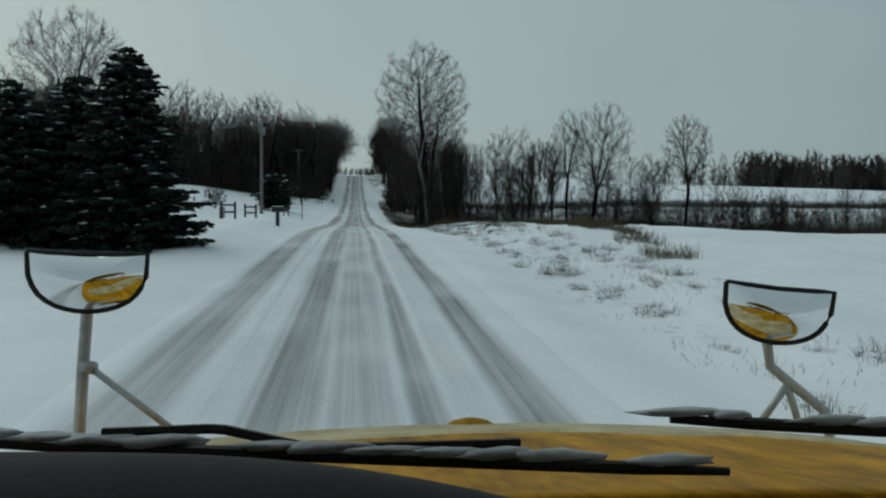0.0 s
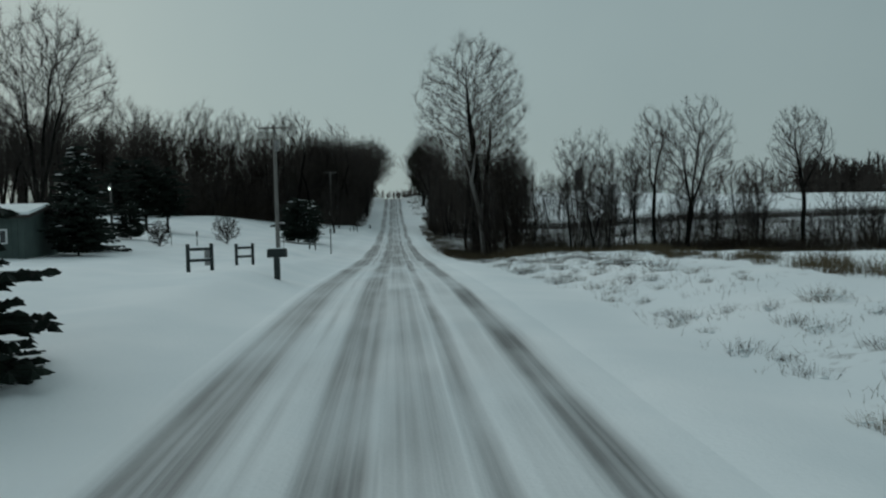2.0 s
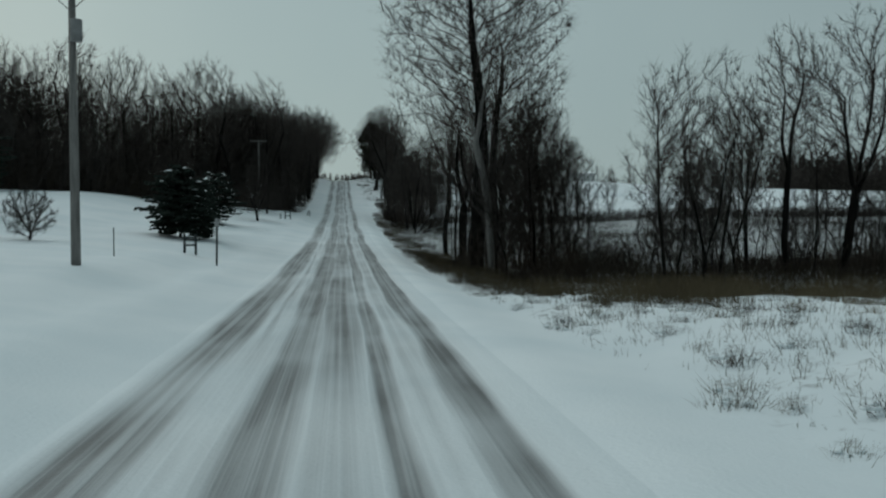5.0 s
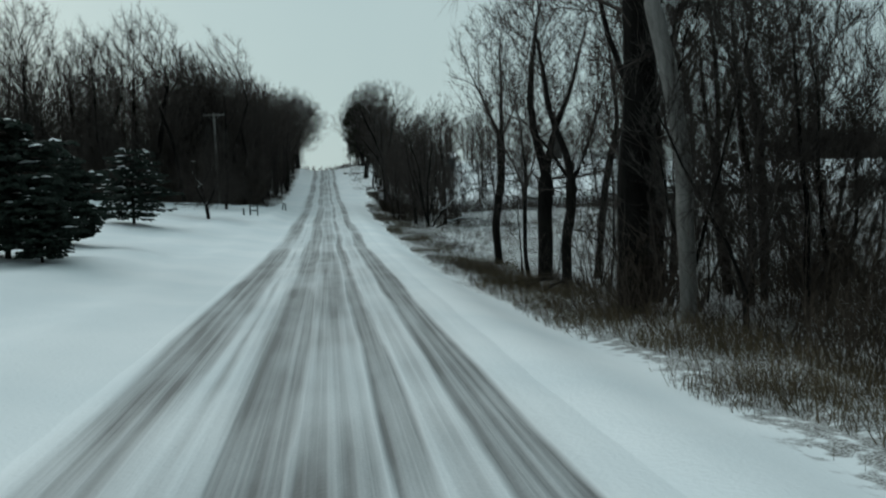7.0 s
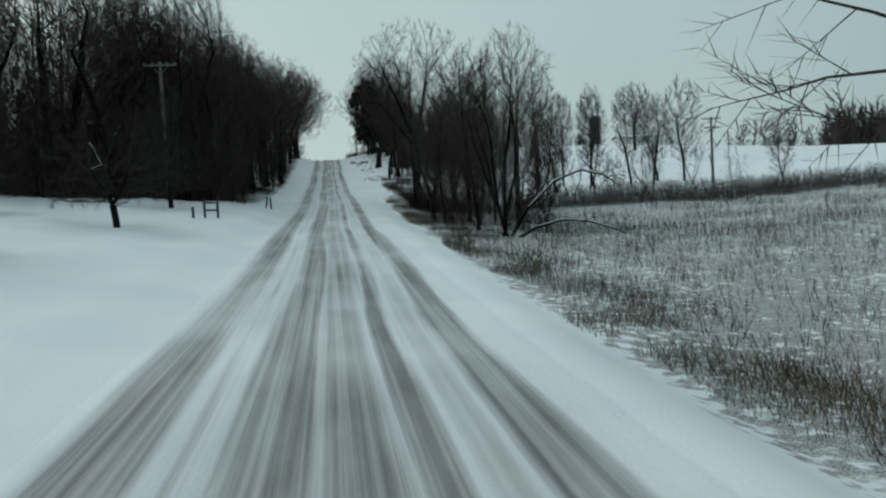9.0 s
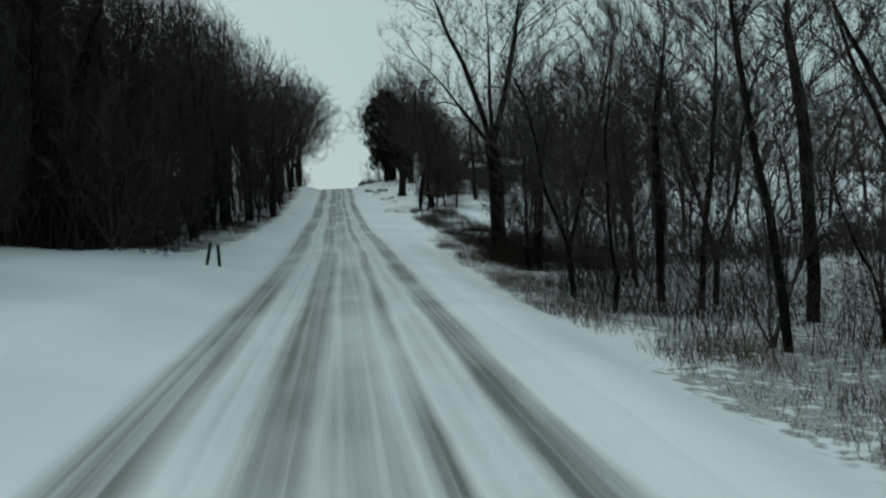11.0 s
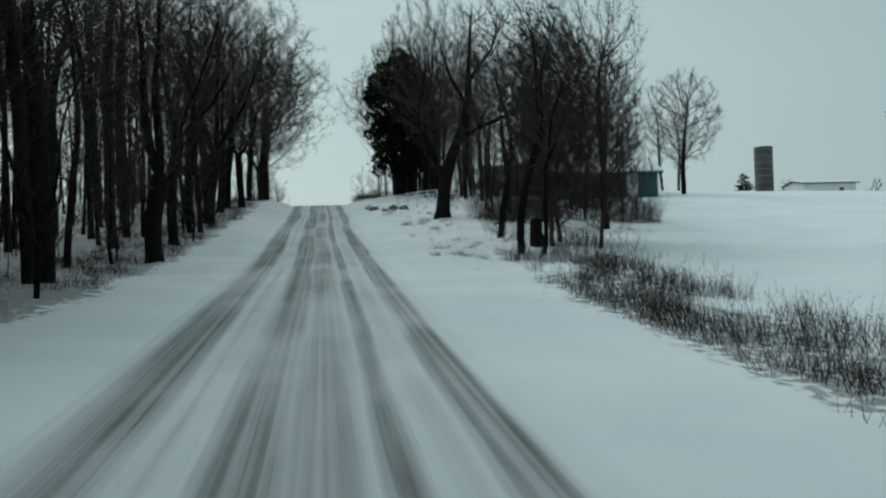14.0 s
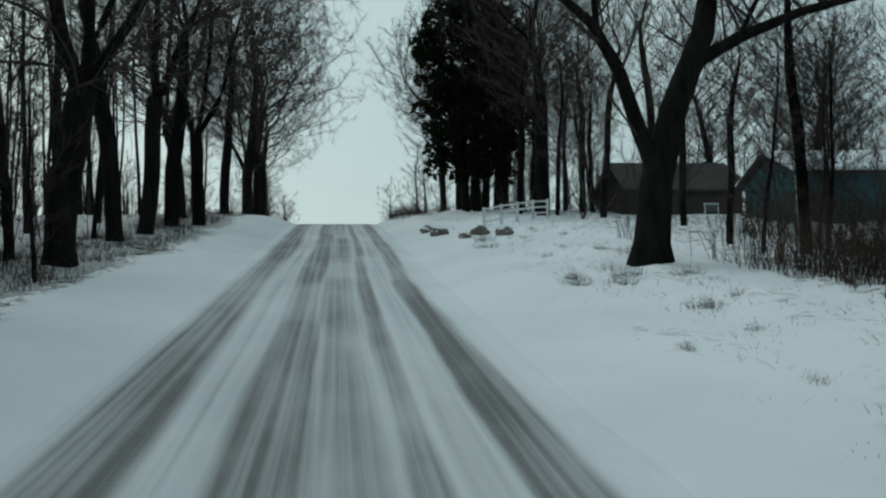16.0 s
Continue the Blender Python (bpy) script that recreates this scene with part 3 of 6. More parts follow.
front = [(-8.4 - 0.5 * (i % 3), 182 + 5.0 * i + rng.uniform(-1, 1)) for i in range(11)]
scatter(fine_kinds, front, 0.8, 1.1)
scatter(oak_kinds, [(-8.6, 283), (-7.6, 296), (-6.8, 303), (-6.9, 312), (-7.4, 322), (-8.2, 228)], 1.1, 1.3)
scatter(pole_kinds, strip(-24, -9.4, 182, 262, 150, 1.2, seed=3) + strip(-24, -10, 262, 320, 45, 1.6, seed=73), 0.8, 1.1)
scatter(fine_kinds, strip(-20, -9.5, 182, 232, 32, 2.0, seed=33) + strip(-18, -9.5, 232, 268, 9, 2.6, seed=74), 0.95, 1.2)
scatter(forest_kinds, strip(-70, -9, 150, 190, 46, 2.6, in_left_wood, 4), 0.8, 1.05)
scatter(forest_kinds, [(-11, 183), (-14, 181), (-18, 176), (-22, 172), (-27, 166), (-32, 161), (-16, 186), (-20.5, 181), (-25, 175)], 1.02, 1.15)
scatter(thin_kinds, strip(-60, -8, 152, 184, 44, 1.7, lambda x, y: in_left_wood(x, y) and y < 158 + (x + 35) * 1.2, 6), 0.7, 1.0)
scatter(thin_kinds, strip(-8.5, -6.8, 182, 262, 12, 3, seed=16), 0.6, 0.9)
scatter(thin_kinds, [(-10.9, 174.6), (-12.0, 174.2), (-11.4, 175.6)], 0.7, 0.85)

# right: the thicket round the big tree
FINEST[0] = 0.019
scatter(forest_kinds, [(10.4, 107), (12.2, 104)], 0.6, 0.72)
scatter(thin_kinds, strip(8.6, 15, 98.5, 104, 6, 1.6, lambda x, y: x < 9 + (y - 94) * 0.6, 7), 0.75, 1.1)
scatter(thin_kinds, [(15.6, 92.6), (16.6, 93.6), (17.4, 92.4), (18.2, 94.2), (19.4, 95), (20.8, 101), (22, 98.6), (29.6, 101), (33, 98), (36, 101)], 0.85, 1.1)
scatter(sapling_kinds, strip(19, 92, 97, 103, 90, 0.7, seed=8), 0.8, 1.35)
scatter(thin_kinds, [(31, 99), (34.5, 100), (46, 99), (52, 100), (60, 99), (68, 101), (76, 100), (85, 99)], 0.5, 0.75)

# ---- old trees with forks ----
SIDE = [None, None, (5, 0.2, -0.01, 11, 46, 0.5, 0.85), (1, 0.16, 0.0, 6, 42, 0.6, 0.75), (1, 0.16, 0.03, 4, 42, 0.65, 0.7)]


def forked_tree(x, y, radius, fork, stems_, sides, seed, label, lean=0.0, bark=None, group="row of old roadside trees", spread=0.0, points=0, size=1.0):
    """A trunk that parts at the height of its fork. stems_: (tilt across, tilt along, length, share of the girth); sides: (height, heading, droop, length)."""
    r = random.Random(seed)
    top = new("roadside_tree")
    V, F = [], []
    length = [(q[2], math.hypot(q[0] + lean, q[1]), math.sqrt(1 + (q[0] + lean) ** 2 + q[1] ** 2)) for q in stems_]
    height = fork + max(a / c for a, b, c in length)
    wide = spread or 0.75 * max(a * b / c for a, b, c in length) + 1.1
    out = grow(seed, height, radius, wide, fork / height, points or int(120 + 60 * wide * (height - fork) ** 0.5), 0.5, 0.5, lean=(lean, 0), stems_=[q[:3] for q in stems_], finest=FINEST[0] * 0.55, twigs=4, twig=0.65, fine=FINEST[0] * 0.7)
    for h, heading, droop, long in sides:
        d = Vector((math.cos(radians(heading)), math.sin(radians(heading)), -droop)).normalized()
        limb(r, out, (lean * h, 0, h), d, long, max(0.02, radius * 0.16), 2, SIDE)
    C = ([], [])
    for level, q, w in out:
        if level == 0:
            w = [w[0] * 1.45, w[1] * 1.15] + w[2:]
        tube(*((V, F) if level <= 1 else C), q, w, (11, 7, 5, 3, 0)[level])
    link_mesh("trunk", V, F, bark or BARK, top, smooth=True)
    link_mesh("crown", *C, TWIG, top, "bare twigs of the crown")
    return place(tagged(top, label, "tree", group), x, y, 0.0, size)


FINEST[0] = 0.03
big = tree("tall_tree", grow(11, 22.5, 0.42, 5.8, 0.36, 2400, 0.8, 0.4, 0.8, finest=0.009, twigs=7, twig=0.95, fine=0.012, gaps=0.2, rise=0.45), "very tall old bare tree with a rounded crown over the thicket")
place(big, 8.1, 103.2)
FINEST[0] = 0.019
forked_tree(27.4, 97, 0.24, 4.5, [(-0.32, 0, 8, 0.55), (0.08, 0, 10.5, 0.75), (0.5, 0, 8, 0.5)], [(3.6, 0, -0.5, 3.4)], 23, "tall bare tree with forked upswept limbs beyond the field", group="trees of the field edge", lean=0.08)
forked_tree(25.0, 98.6, 0.17, 6.0, [(-0.22, 0, 6.5, 0.6), (0.16, 0, 8, 0.7)], [(4.6, 180, -0.7, 3)], 24, "tall slim bare tree with upswept limbs beyond the field", group="trees of the field edge")
forked_tree(23.4, 100.2, 0.12, 4.0, [(-0.22, 0, 5, 0.6), (0.16, 0, 6.5, 0.7)], [], 25, "slim bare tree beyond the field", group="trees of the field edge")
forked_tree(39.2, 98, 0.2, 6.0, [(-0.45, 0, 5.5, 0.5), (0.0, 0, 8, 0.7), (0.5, 0, 6, 0.5)], [(4.8, 180, -0.4, 3), (5.2, 0, -0.4, 3)], 31, "lone bare tree with a flat spreading crown", group="trees of the field edge")
FINEST[0] = 0.012
forked_tree(9.0, 125.6, 0.21, 6.8, [(-0.35, 0.1, 4.5, 0.42), (0.03, 0, 7, 0.75), (0.4, -0.1, 4.5, 0.36)], [(3.0, 5, 0.1, 1.4), (4.3, 190, 0.25, 2.6), (4.7, 350, 0.0, 3.4), (5.0, 175, 0.1, 3.4), (5.4, 240, 0.2, 2.6), (5.6, 160, -0.1, 3.6), (4.5, 300, 0.2, 2.2), (5.8, 20, -0.1, 3.0)], 45, "dark bare tree with long drooping side limbs by the marsh")
forked_tree(9.0, 119, 0.095, 3.9, [(-0.35, 0.1, 4.4, 0.6), (0.02, 0, 6, 0.8), (0.4, 0, 4, 0.6)], [(2.4, 180, 0.0, 1.2), (3.2, 200, -0.3, 2.6), (3.6, 170, -0.1, 2.8), (3.0, 10, -0.2, 1.6)], 46, "slim bare tree with curving side branches")
forked_tree(9.1, 116.4, 0.31, 4.3, [(-0.12, 0, 10, 0.72), (0.1, 0.05, 11, 0.74)], [(4.0, 0, -0.6, 2.6), (3.4, 190, 0.0, 1.2), (3.8, 30, -0.3, 3.4), (4.2, 330, -0.3, 3.4)], 42, "thick old trunk parting into two upright stems")
forked_tree(9.3, 113.8, 0.2, 4.2, [(-0.5, 0, 5, 0.5), (0.0, 0, 9, 0.8), (0.85, 0, 4.5, 0.5)], [(3.6, 150, -0.2, 2.4), (2.2, 0, 0, 1.2), (3.4, 20, -0.2, 3.4), (4.0, 340, -0.5, 3.4)], 43, "old trunk with a limb forking to each side")
forked_tree(11.6, 117.4, 0.16, 6.0, [(-0.3, 0, 4, 0.5), (0.05, 0, 7, 0.8), (0.35, 0, 4, 0.5)], [(3.2, 0, 0.1, 2.4), (4.2, 350, -0.1, 3.0), (5.0, 180, -0.3, 2.4)], 44, "slim trunk leaning over the marsh", lean=0.2)
forked_tree(9.5, 105.7, 0.33, 5.2, [(-0.5, 0, 7, 0.45), (0.02, 0, 13, 0.85), (0.5, 0.1, 6, 0.4)], [(4.4, 30, -0.5, 4), (3.0, 330, -0.2, 3), (4.0, 160, -0.3, 3), (3.5, 350, -0.2, 3), (4.8, 20, -0.2, 3)], 41, "massive old trunk rising from the thicket")
forked_tree(8.6, 100.8, 0.2, 7.5, [(-0.25, 0, 7, 0.6), (0.2, 0, 7, 0.6)], [(6.2, 0, -0.4, 3), (6.6, 180, -0.4, 3)], 40, "pale grey trunk standing in the thicket", bark=POLE_WOOD)
forked_tree(13.2, 113, 0.12, 5.0, [(-0.3, 0, 5, 0.6), (0.15, 0, 7, 0.8)], [(3.5, 180, -0.2, 2.4), (4, 0, -0.2, 2.4)], 47, "slim bare tree beside the snowy marsh")
forked_tree(14.4, 121, 0.1, 4.0, [(-0.3, 0, 4, 0.6), (0.2, 0, 6, 0.8)], [(3, 180, 0, 2), (3.4, 0, 0, 2)], 48, "slim bare tree beside the snowy marsh")
forked_tree(12.6, 107, 0.15, 4.5, [(-0.3, 0, 5, 0.6), (0.1, 0, 7, 0.8), (0.5, 0, 4, 0.5)], [(3, 180, -0.2, 2.5), (3.8, 0, -0.2, 2.5)], 49, "slim bare tree beside the snowy marsh")
scatter(sapling_kinds, strip(8.6, 15, 104, 119, 22, 0.8, seed=71), 0.5, 0.9)
FINEST[0] = 0.012
forked_tree(-6.8, 237.6, 0.36, 3.6, [(-0.28, 0, 12, 0.7), (0.14, 0, 12, 0.75)], [(3.0, 170, -0.5, 2.5)], 86, "stout dark trunk parting low into two stems beside the road", group="old trees by the road")
forked_tree(-7.7, 253.6, 0.19, 7.5, [(-0.15, 0, 7, 0.7), (0.2, 0, 7, 0.7)], [(4, 0, -0.6, 2.5)], 87, "slim dark trunk beside a cut stub", group="old trees by the road")
forked_tree(-7.2, 254.1, 0.17, 6.5, [(-0.1, 0, 7, 0.7), (0.3, 0, 7, 0.7)], [(3.4, 180, -0.6, 2.5)], 88, "slim dark trunk beside a cut stub", group="old trees by the road")
forked_tree(-7.6, 247, 0.27, 5.5, [(-0.3, 0, 8, 0.6), (0.15, 0, 10, 0.7), (0.75, 0.1, 8, 0.5)], [(4.2, 180, -0.5, 3)], 92, "dark oak with a bough arching over the road", group="old trees by the road", spread=5.2, points=850)
forked_tree(9.6, 300, 0.3, 6.0, [(-0.8, 0, 8, 0.5), (-0.2, 0, 10, 0.7), (0.4, 0, 9, 0.6)], [(5, 180, -0.4, 4)], 93, "old oak at the crest reaching over the road", group="old trees by the road", spread=8.0, points=1300)
forked_tree(8.6, 237, 0.17, 5.5, [(-0.2, 0, 6, 0.6), (0.25, 0, 7, 0.7)], [(2.8, 10, 0.0, 3.2), (3.6, 350, -0.2, 3.6), (4.4, 170, -0.3, 3)], 89, "slim dark tree beside a broken stump", group="old trees by the road")
forked_tree(9.2, 235.6, 0.1, 4.0, [(0.1, 0, 6, 0.8), (0.45, 0, 4, 0.5)], [(1.6, 15, -0.2, 3), (2.4, 350, -0.3, 3)], 90, "thin bare tree leaning among fallen branches", lean=0.12, group="old trees by the road")
forked_tree(9.5, 245.6, 0.17, 4.6, [(-0.1, 0, 7, 0.7), (0.4, 0, 5, 0.55)], [(3.2, 0, -0.3, 2.4), (4, 180, -0.4, 2.6)], 91, "slim dark tree on the snowy bank", lean=0.1, group="old trees by the road")
forked_tree(-7.7, 262.0, 0.323, 3.85, [(-0.5, 0.1, 8, 0.6), (0.1, 0, 11, 0.75), (0.5, -0.1, 8, 0.55)], [(4.2, 180, -0.4, 3), (3.6, 0, -0.3, 2.5)], 81, "stout dark oak trunk forking low beside the road", group="old trees by the road", spread=6.0, points=560, size=1.3)
forked_tree(-8.8, 272.4, 0.254, 6.15, [(-0.3, 0, 7, 0.6), (0.1, 0, 9, 0.8), (0.4, 0, 7, 0.5)], [(5, 180, -0.4, 4), (6, 0, -0.3, 4)], 82, "straight dark trunk beside the road", group="old trees by the road", spread=4.6, points=560, size=1.3)
forked_tree(-8.7, 276.8, 0.277, 5.00, [(-0.35, 0, 8, 0.6), (0.1, 0, 9, 0.75), (0.6, 0, 8, 0.55)], [(3.4, 180, -0.6, 3), (5, 170, -0.5, 4)], 83, "dark oak leaning out over the road", lean=0.22, group="old trees by the road", spread=5.6, points=560, size=1.3)
forked_tree(-9.2, 289, 0.254, 4.23, [(-0.3, 0, 8, 0.6), (0.05, 0, 10, 0.75), (0.5, 0, 9, 0.6)], [(3.8, 180, -0.4, 4), (4.6, 10, -0.4, 4)], 84, "dark bare oak with arching boughs", group="old trees by the road", spread=6.0, points=560, size=1.3)
forked_tree(-7.4, 284, 0.262, 3.85, [(-0.4, 0, 8, 0.6), (0.15, 0, 11, 0.75), (0.6, 0, 10, 0.6)], [(4.6, 0, -0.5, 4)], 94, "broad bare oak leaning over the road below the crest", group="old trees by the road", spread=7.0, points=560, size=1.3)
forked_tree(-7.0, 306, 0.277, 3.08, [(-0.45, 0, 8, 0.6), (0.0, 0, 11, 0.75), (0.5, 0, 9, 0.6), (0.2, 0.3, 8, 0.5)], [], 85, "broad bare oak at the crest of the road", group="old trees by the road", spread=7.6, points=560, size=1.3)
FINEST[0] = 0.013

# right: clump, roadside trees, the farm's trees
clump = tree("clump_tree", grow(53, 13.5, 0.3, 4.2, 0.03, 480, 0.35, 0.7, stems_=[(0.32 * math.cos(2.4 * k) * (0.4 + 0.09 * k), 0.32 * math.sin(2.4 * k) * (0.4 + 0.09 * k), 12) for k in range(5)], finest=0.008, twigs=4, twig=0.65, fine=0.009, rise=1.4), "many-stemmed bare clump fanning out over the verge")
place(clump, 9.2, 158.5, 0.4, 0.82, 0.2)
scatter(thin_kinds, strip(7.2, 13, 160, 187, 10, 2.0, seed=9), 0.8, 1.15)
scatter(fine_kinds, [(9.5, 172), (11.5, 180), (12, 168), (8.6, 184)], 0.65, 0.8)
scatter(thin_kinds, [(22, 199), (46, 196), (29, 205)], 0.85, 1.1)
scatter(forest_kinds, [(34.7, 209), (31, 212), (37, 208), (28, 214), (25, 207), (39.5, 213), (22, 203), (23.5, 209), (29.5, 208), (42, 211)], 0.55, 0.8)
forked_tree(7.5, 187.6, 0.36, 5.6, [(-0.75, 0, 6.5, 0.5), (-0.1, 0.1, 11, 0.7), (0.35, 0, 9, 0.6), (0.1, -0.5, 8, 0.5)], [(4.6, 180, -0.35, 4.5), (3.6, 0, -0.4, 3.5), (5.2, 160, -0.2, 4.5), (5.0, 330, -0.2, 4)], 59, "massive dark oak with limbs arching over the ditch", group="old trees by the road", spread=5.5, points=900)
vine_r = random.Random(60)
VV, VF = [], []
vz = ground_z(7.5, 187.6)
for _ in range(420):
    h, a = 6.2 * vine_r.random() ** 1.3, vine_r.uniform(0, 6.28)
    p = Vector((0.36 * math.cos(a), 0.36 * math.sin(a), h))
    d = Vector((math.cos(a), math.sin(a), vine_r.uniform(-0.4, 1.2))).normalized() * vine_r.uniform(0.25, 0.9)
    tube(VV, VF, [tuple(p), tuple(p + d * 0.5 + Vector((0, 0, 0.05))), tuple(p + bent(vine_r, d.normalized(), 0.4) * d.length)], [0.009, 0.007, 0.003], 3)
vines = tagged(link_mesh("vine_tangle", VV, VF, BRUSH), "tangle of dead vines clinging to an old oak trunk", "vines", kind="stuff")
vines.location = (7.5, 187.6, vz)
place(tree("spreading_tree", grow(57, 12.5, 0.26, 6.0, 0.16, 2200, 0.7, 0.4, 0.5, finest=0.007, twigs=5, twig=0.65, fine=0.009, rise=0.2), "dark spreading bare tree with low twiggy boughs"), 13.0, 202.2, 0.0, 0.85, 0.1)
place(tree("spreading_tree", grow(58, 9.5, 0.17, 4.0, 0.2, 650, 0.7, 0.4, 0.5, finest=0.007, twigs=4, twig=0.55, fine=0.008, rise=0.3), "smaller spreading bare tree beside the snowy field"), 16.5, 205, 0.0, 1.0, 0.1)
scatter(fine_kinds, [(12.4, 190.5), (15.5, 194)], 0.65, 0.85)
scatter(thin_kinds, [(8.8, 185.4), (9.4, 189.6), (10.6, 187), (13.2, 192), (14.5, 189), (17, 197), (12.2, 185.5)], 0.8, 1.0)
bushy_tree = tree("bushy_tree", grow(95, 11.5, 0.11, 2.4, 0.1, 1100, 0.5, 0.5, 0.85, finest=0.006, twigs=9, twig=0.55, fine=0.010, gaps=0.5, rise=0.9), "dense brown bushy tree below the farm", group="bushy trees below the farm", bark=BRUSH, twigs=BRUSH)
place(bushy_tree, 10.7, 239.6, 0.0, 1.0, 0.1)
copy_at(bushy_tree, 11.9, 242.4, 2.0, 0.95)
copy_at(bushy_tree, 12.6, 238.4, 4.0, 0.85)
scatter(oak_kinds, [(12.2, 299), (10.4, 309), (13, 318), (10.6, 322), (14, 308), (11.5, 284)], 1.15, 1.35)
scatter(fine_kinds, strip(12, 19, 248, 300, 10, 2.4, lambda x, y: not (16 < x < 31 and 264 < y < 290), 13), 0.55, 0.75)
scatter(thin_kinds, strip(11, 20, 246, 266, 8, 1.6, seed=14), 0.55, 0.9)
scatter(fine_kinds, [(10.6, 286), (11.8, 282), (12.6, 290), (13.4, 279), (11.2, 297), (14.6, 287), (12.2, 301), (15.5, 294), (13.8, 273), (16.5, 249)], 0.8, 1.05)
FINEST[0] = 0.022
yard = tree("yard_tree", grow(61, 13.5, 0.26, 4.6, 0.26, 900, 0.55, 0.45, 0.7, finest=0.011, twigs=4, twig=0.65, fine=0.015), "tall bare yard tree with a rounded crown", group="yard trees by the farm")
place(yard, 29.4, 286, 0.0, 1.0, 0.1)
copy_at(yard, 33.9, 277, 2.0, 0.88)
copy_at(yard, 24.5, 291, 4.0, 0.95)
copy_at(yard, 60.5, 277, 1.0, 1.0)

# left: single trees by the lawn
FINEST[0] = 0.014
place(tree("lawn_tree", grow(71, 19, 0.3, 6.0, 0.16, 1500, 0.4, 0.55, stems_=[(-0.3, 0, 14), (0.05, 0.2, 16), (0.3, -0.1, 14)], finest=0.011, twigs=6, twig=0.9, fine=0.014), "pale bare tree with several tall stems behind the spruces", twigs=PALE_TWIG), -28, 88, 0.0, 1.0, 0.1)
for seed, x, y, h, stems_, l in ((73, -9.5, 153, 5.6, 2, "low twin-stemmed bare tree with wide snow-dusted branches"), (74, -9.6, 167, 4.8, 1, "low bare tree with drooping branches at the wood's edge"), (78, -16.5, 156, 4.6, 2, "low spreading bare tree with snow along its branches")):
    grown = grow(seed, h, 0.15, h * 0.58, 0.2, 520, 0.85, 0.35, stems_=[(0.35 * math.cos(2.6 * k + seed), 0.35 * math.sin(2.6 * k + seed), h * 0.5) for k in range(stems_ + 1)], finest=0.007, twigs=4, twig=0.4, fine=0.006, rise=0.0)
    apple = tree("apple_tree", grown, l, group="low trees at the wood's edge")
    V, F = [], []
    for level, pts, radii in grown:
        if level == 1 and len(pts) > 2:
            tube(V, F, [(a, b, c + q * 0.9 + 0.004) for (a, b, c), q in zip(pts[1:], radii[1:])], [max(0.006, q * 0.45) for q in radii[1:]], 4)
    tagged(link_mesh("snow", V, F, CLEAN_SNOW, apple, "ridges of snow along the boughs", smooth=True), kind="stuff")
    place(apple, x, y, 0.0, 1.0, 0.1)
place(tree("shrub", grow(75, 2.9, 0.07, 1.35, 0.12, 420, 0.7, 0.45, stems_=[(0.4 * math.cos(2.4 * k), 0.4 * math.sin(2.4 * k), 1.8) for k in range(5)], finest=0.006, twigs=5, twig=0.22, fine=0.006), "small round bare shrub on the snowy lawn", "shrub", twigs=PALE_TWIG), -15.9, 99.5, 0.0, 1.0, 0.05)
place(tree("shrub", grow(76, 2.2, 0.06, 1.0, 0.12, 300, 0.7, 0.45, stems_=[(0.4 * math.cos(2.4 * k), 0.4 * math.sin(2.4 * k), 1.4) for k in range(5)], finest=0.006, twigs=5, twig=0.2, fine=0.006), "small bare shrub on the snowy lawn", "shrub", twigs=PALE_TWIG), -19, 88, 0.0, 1.0, 0.05)


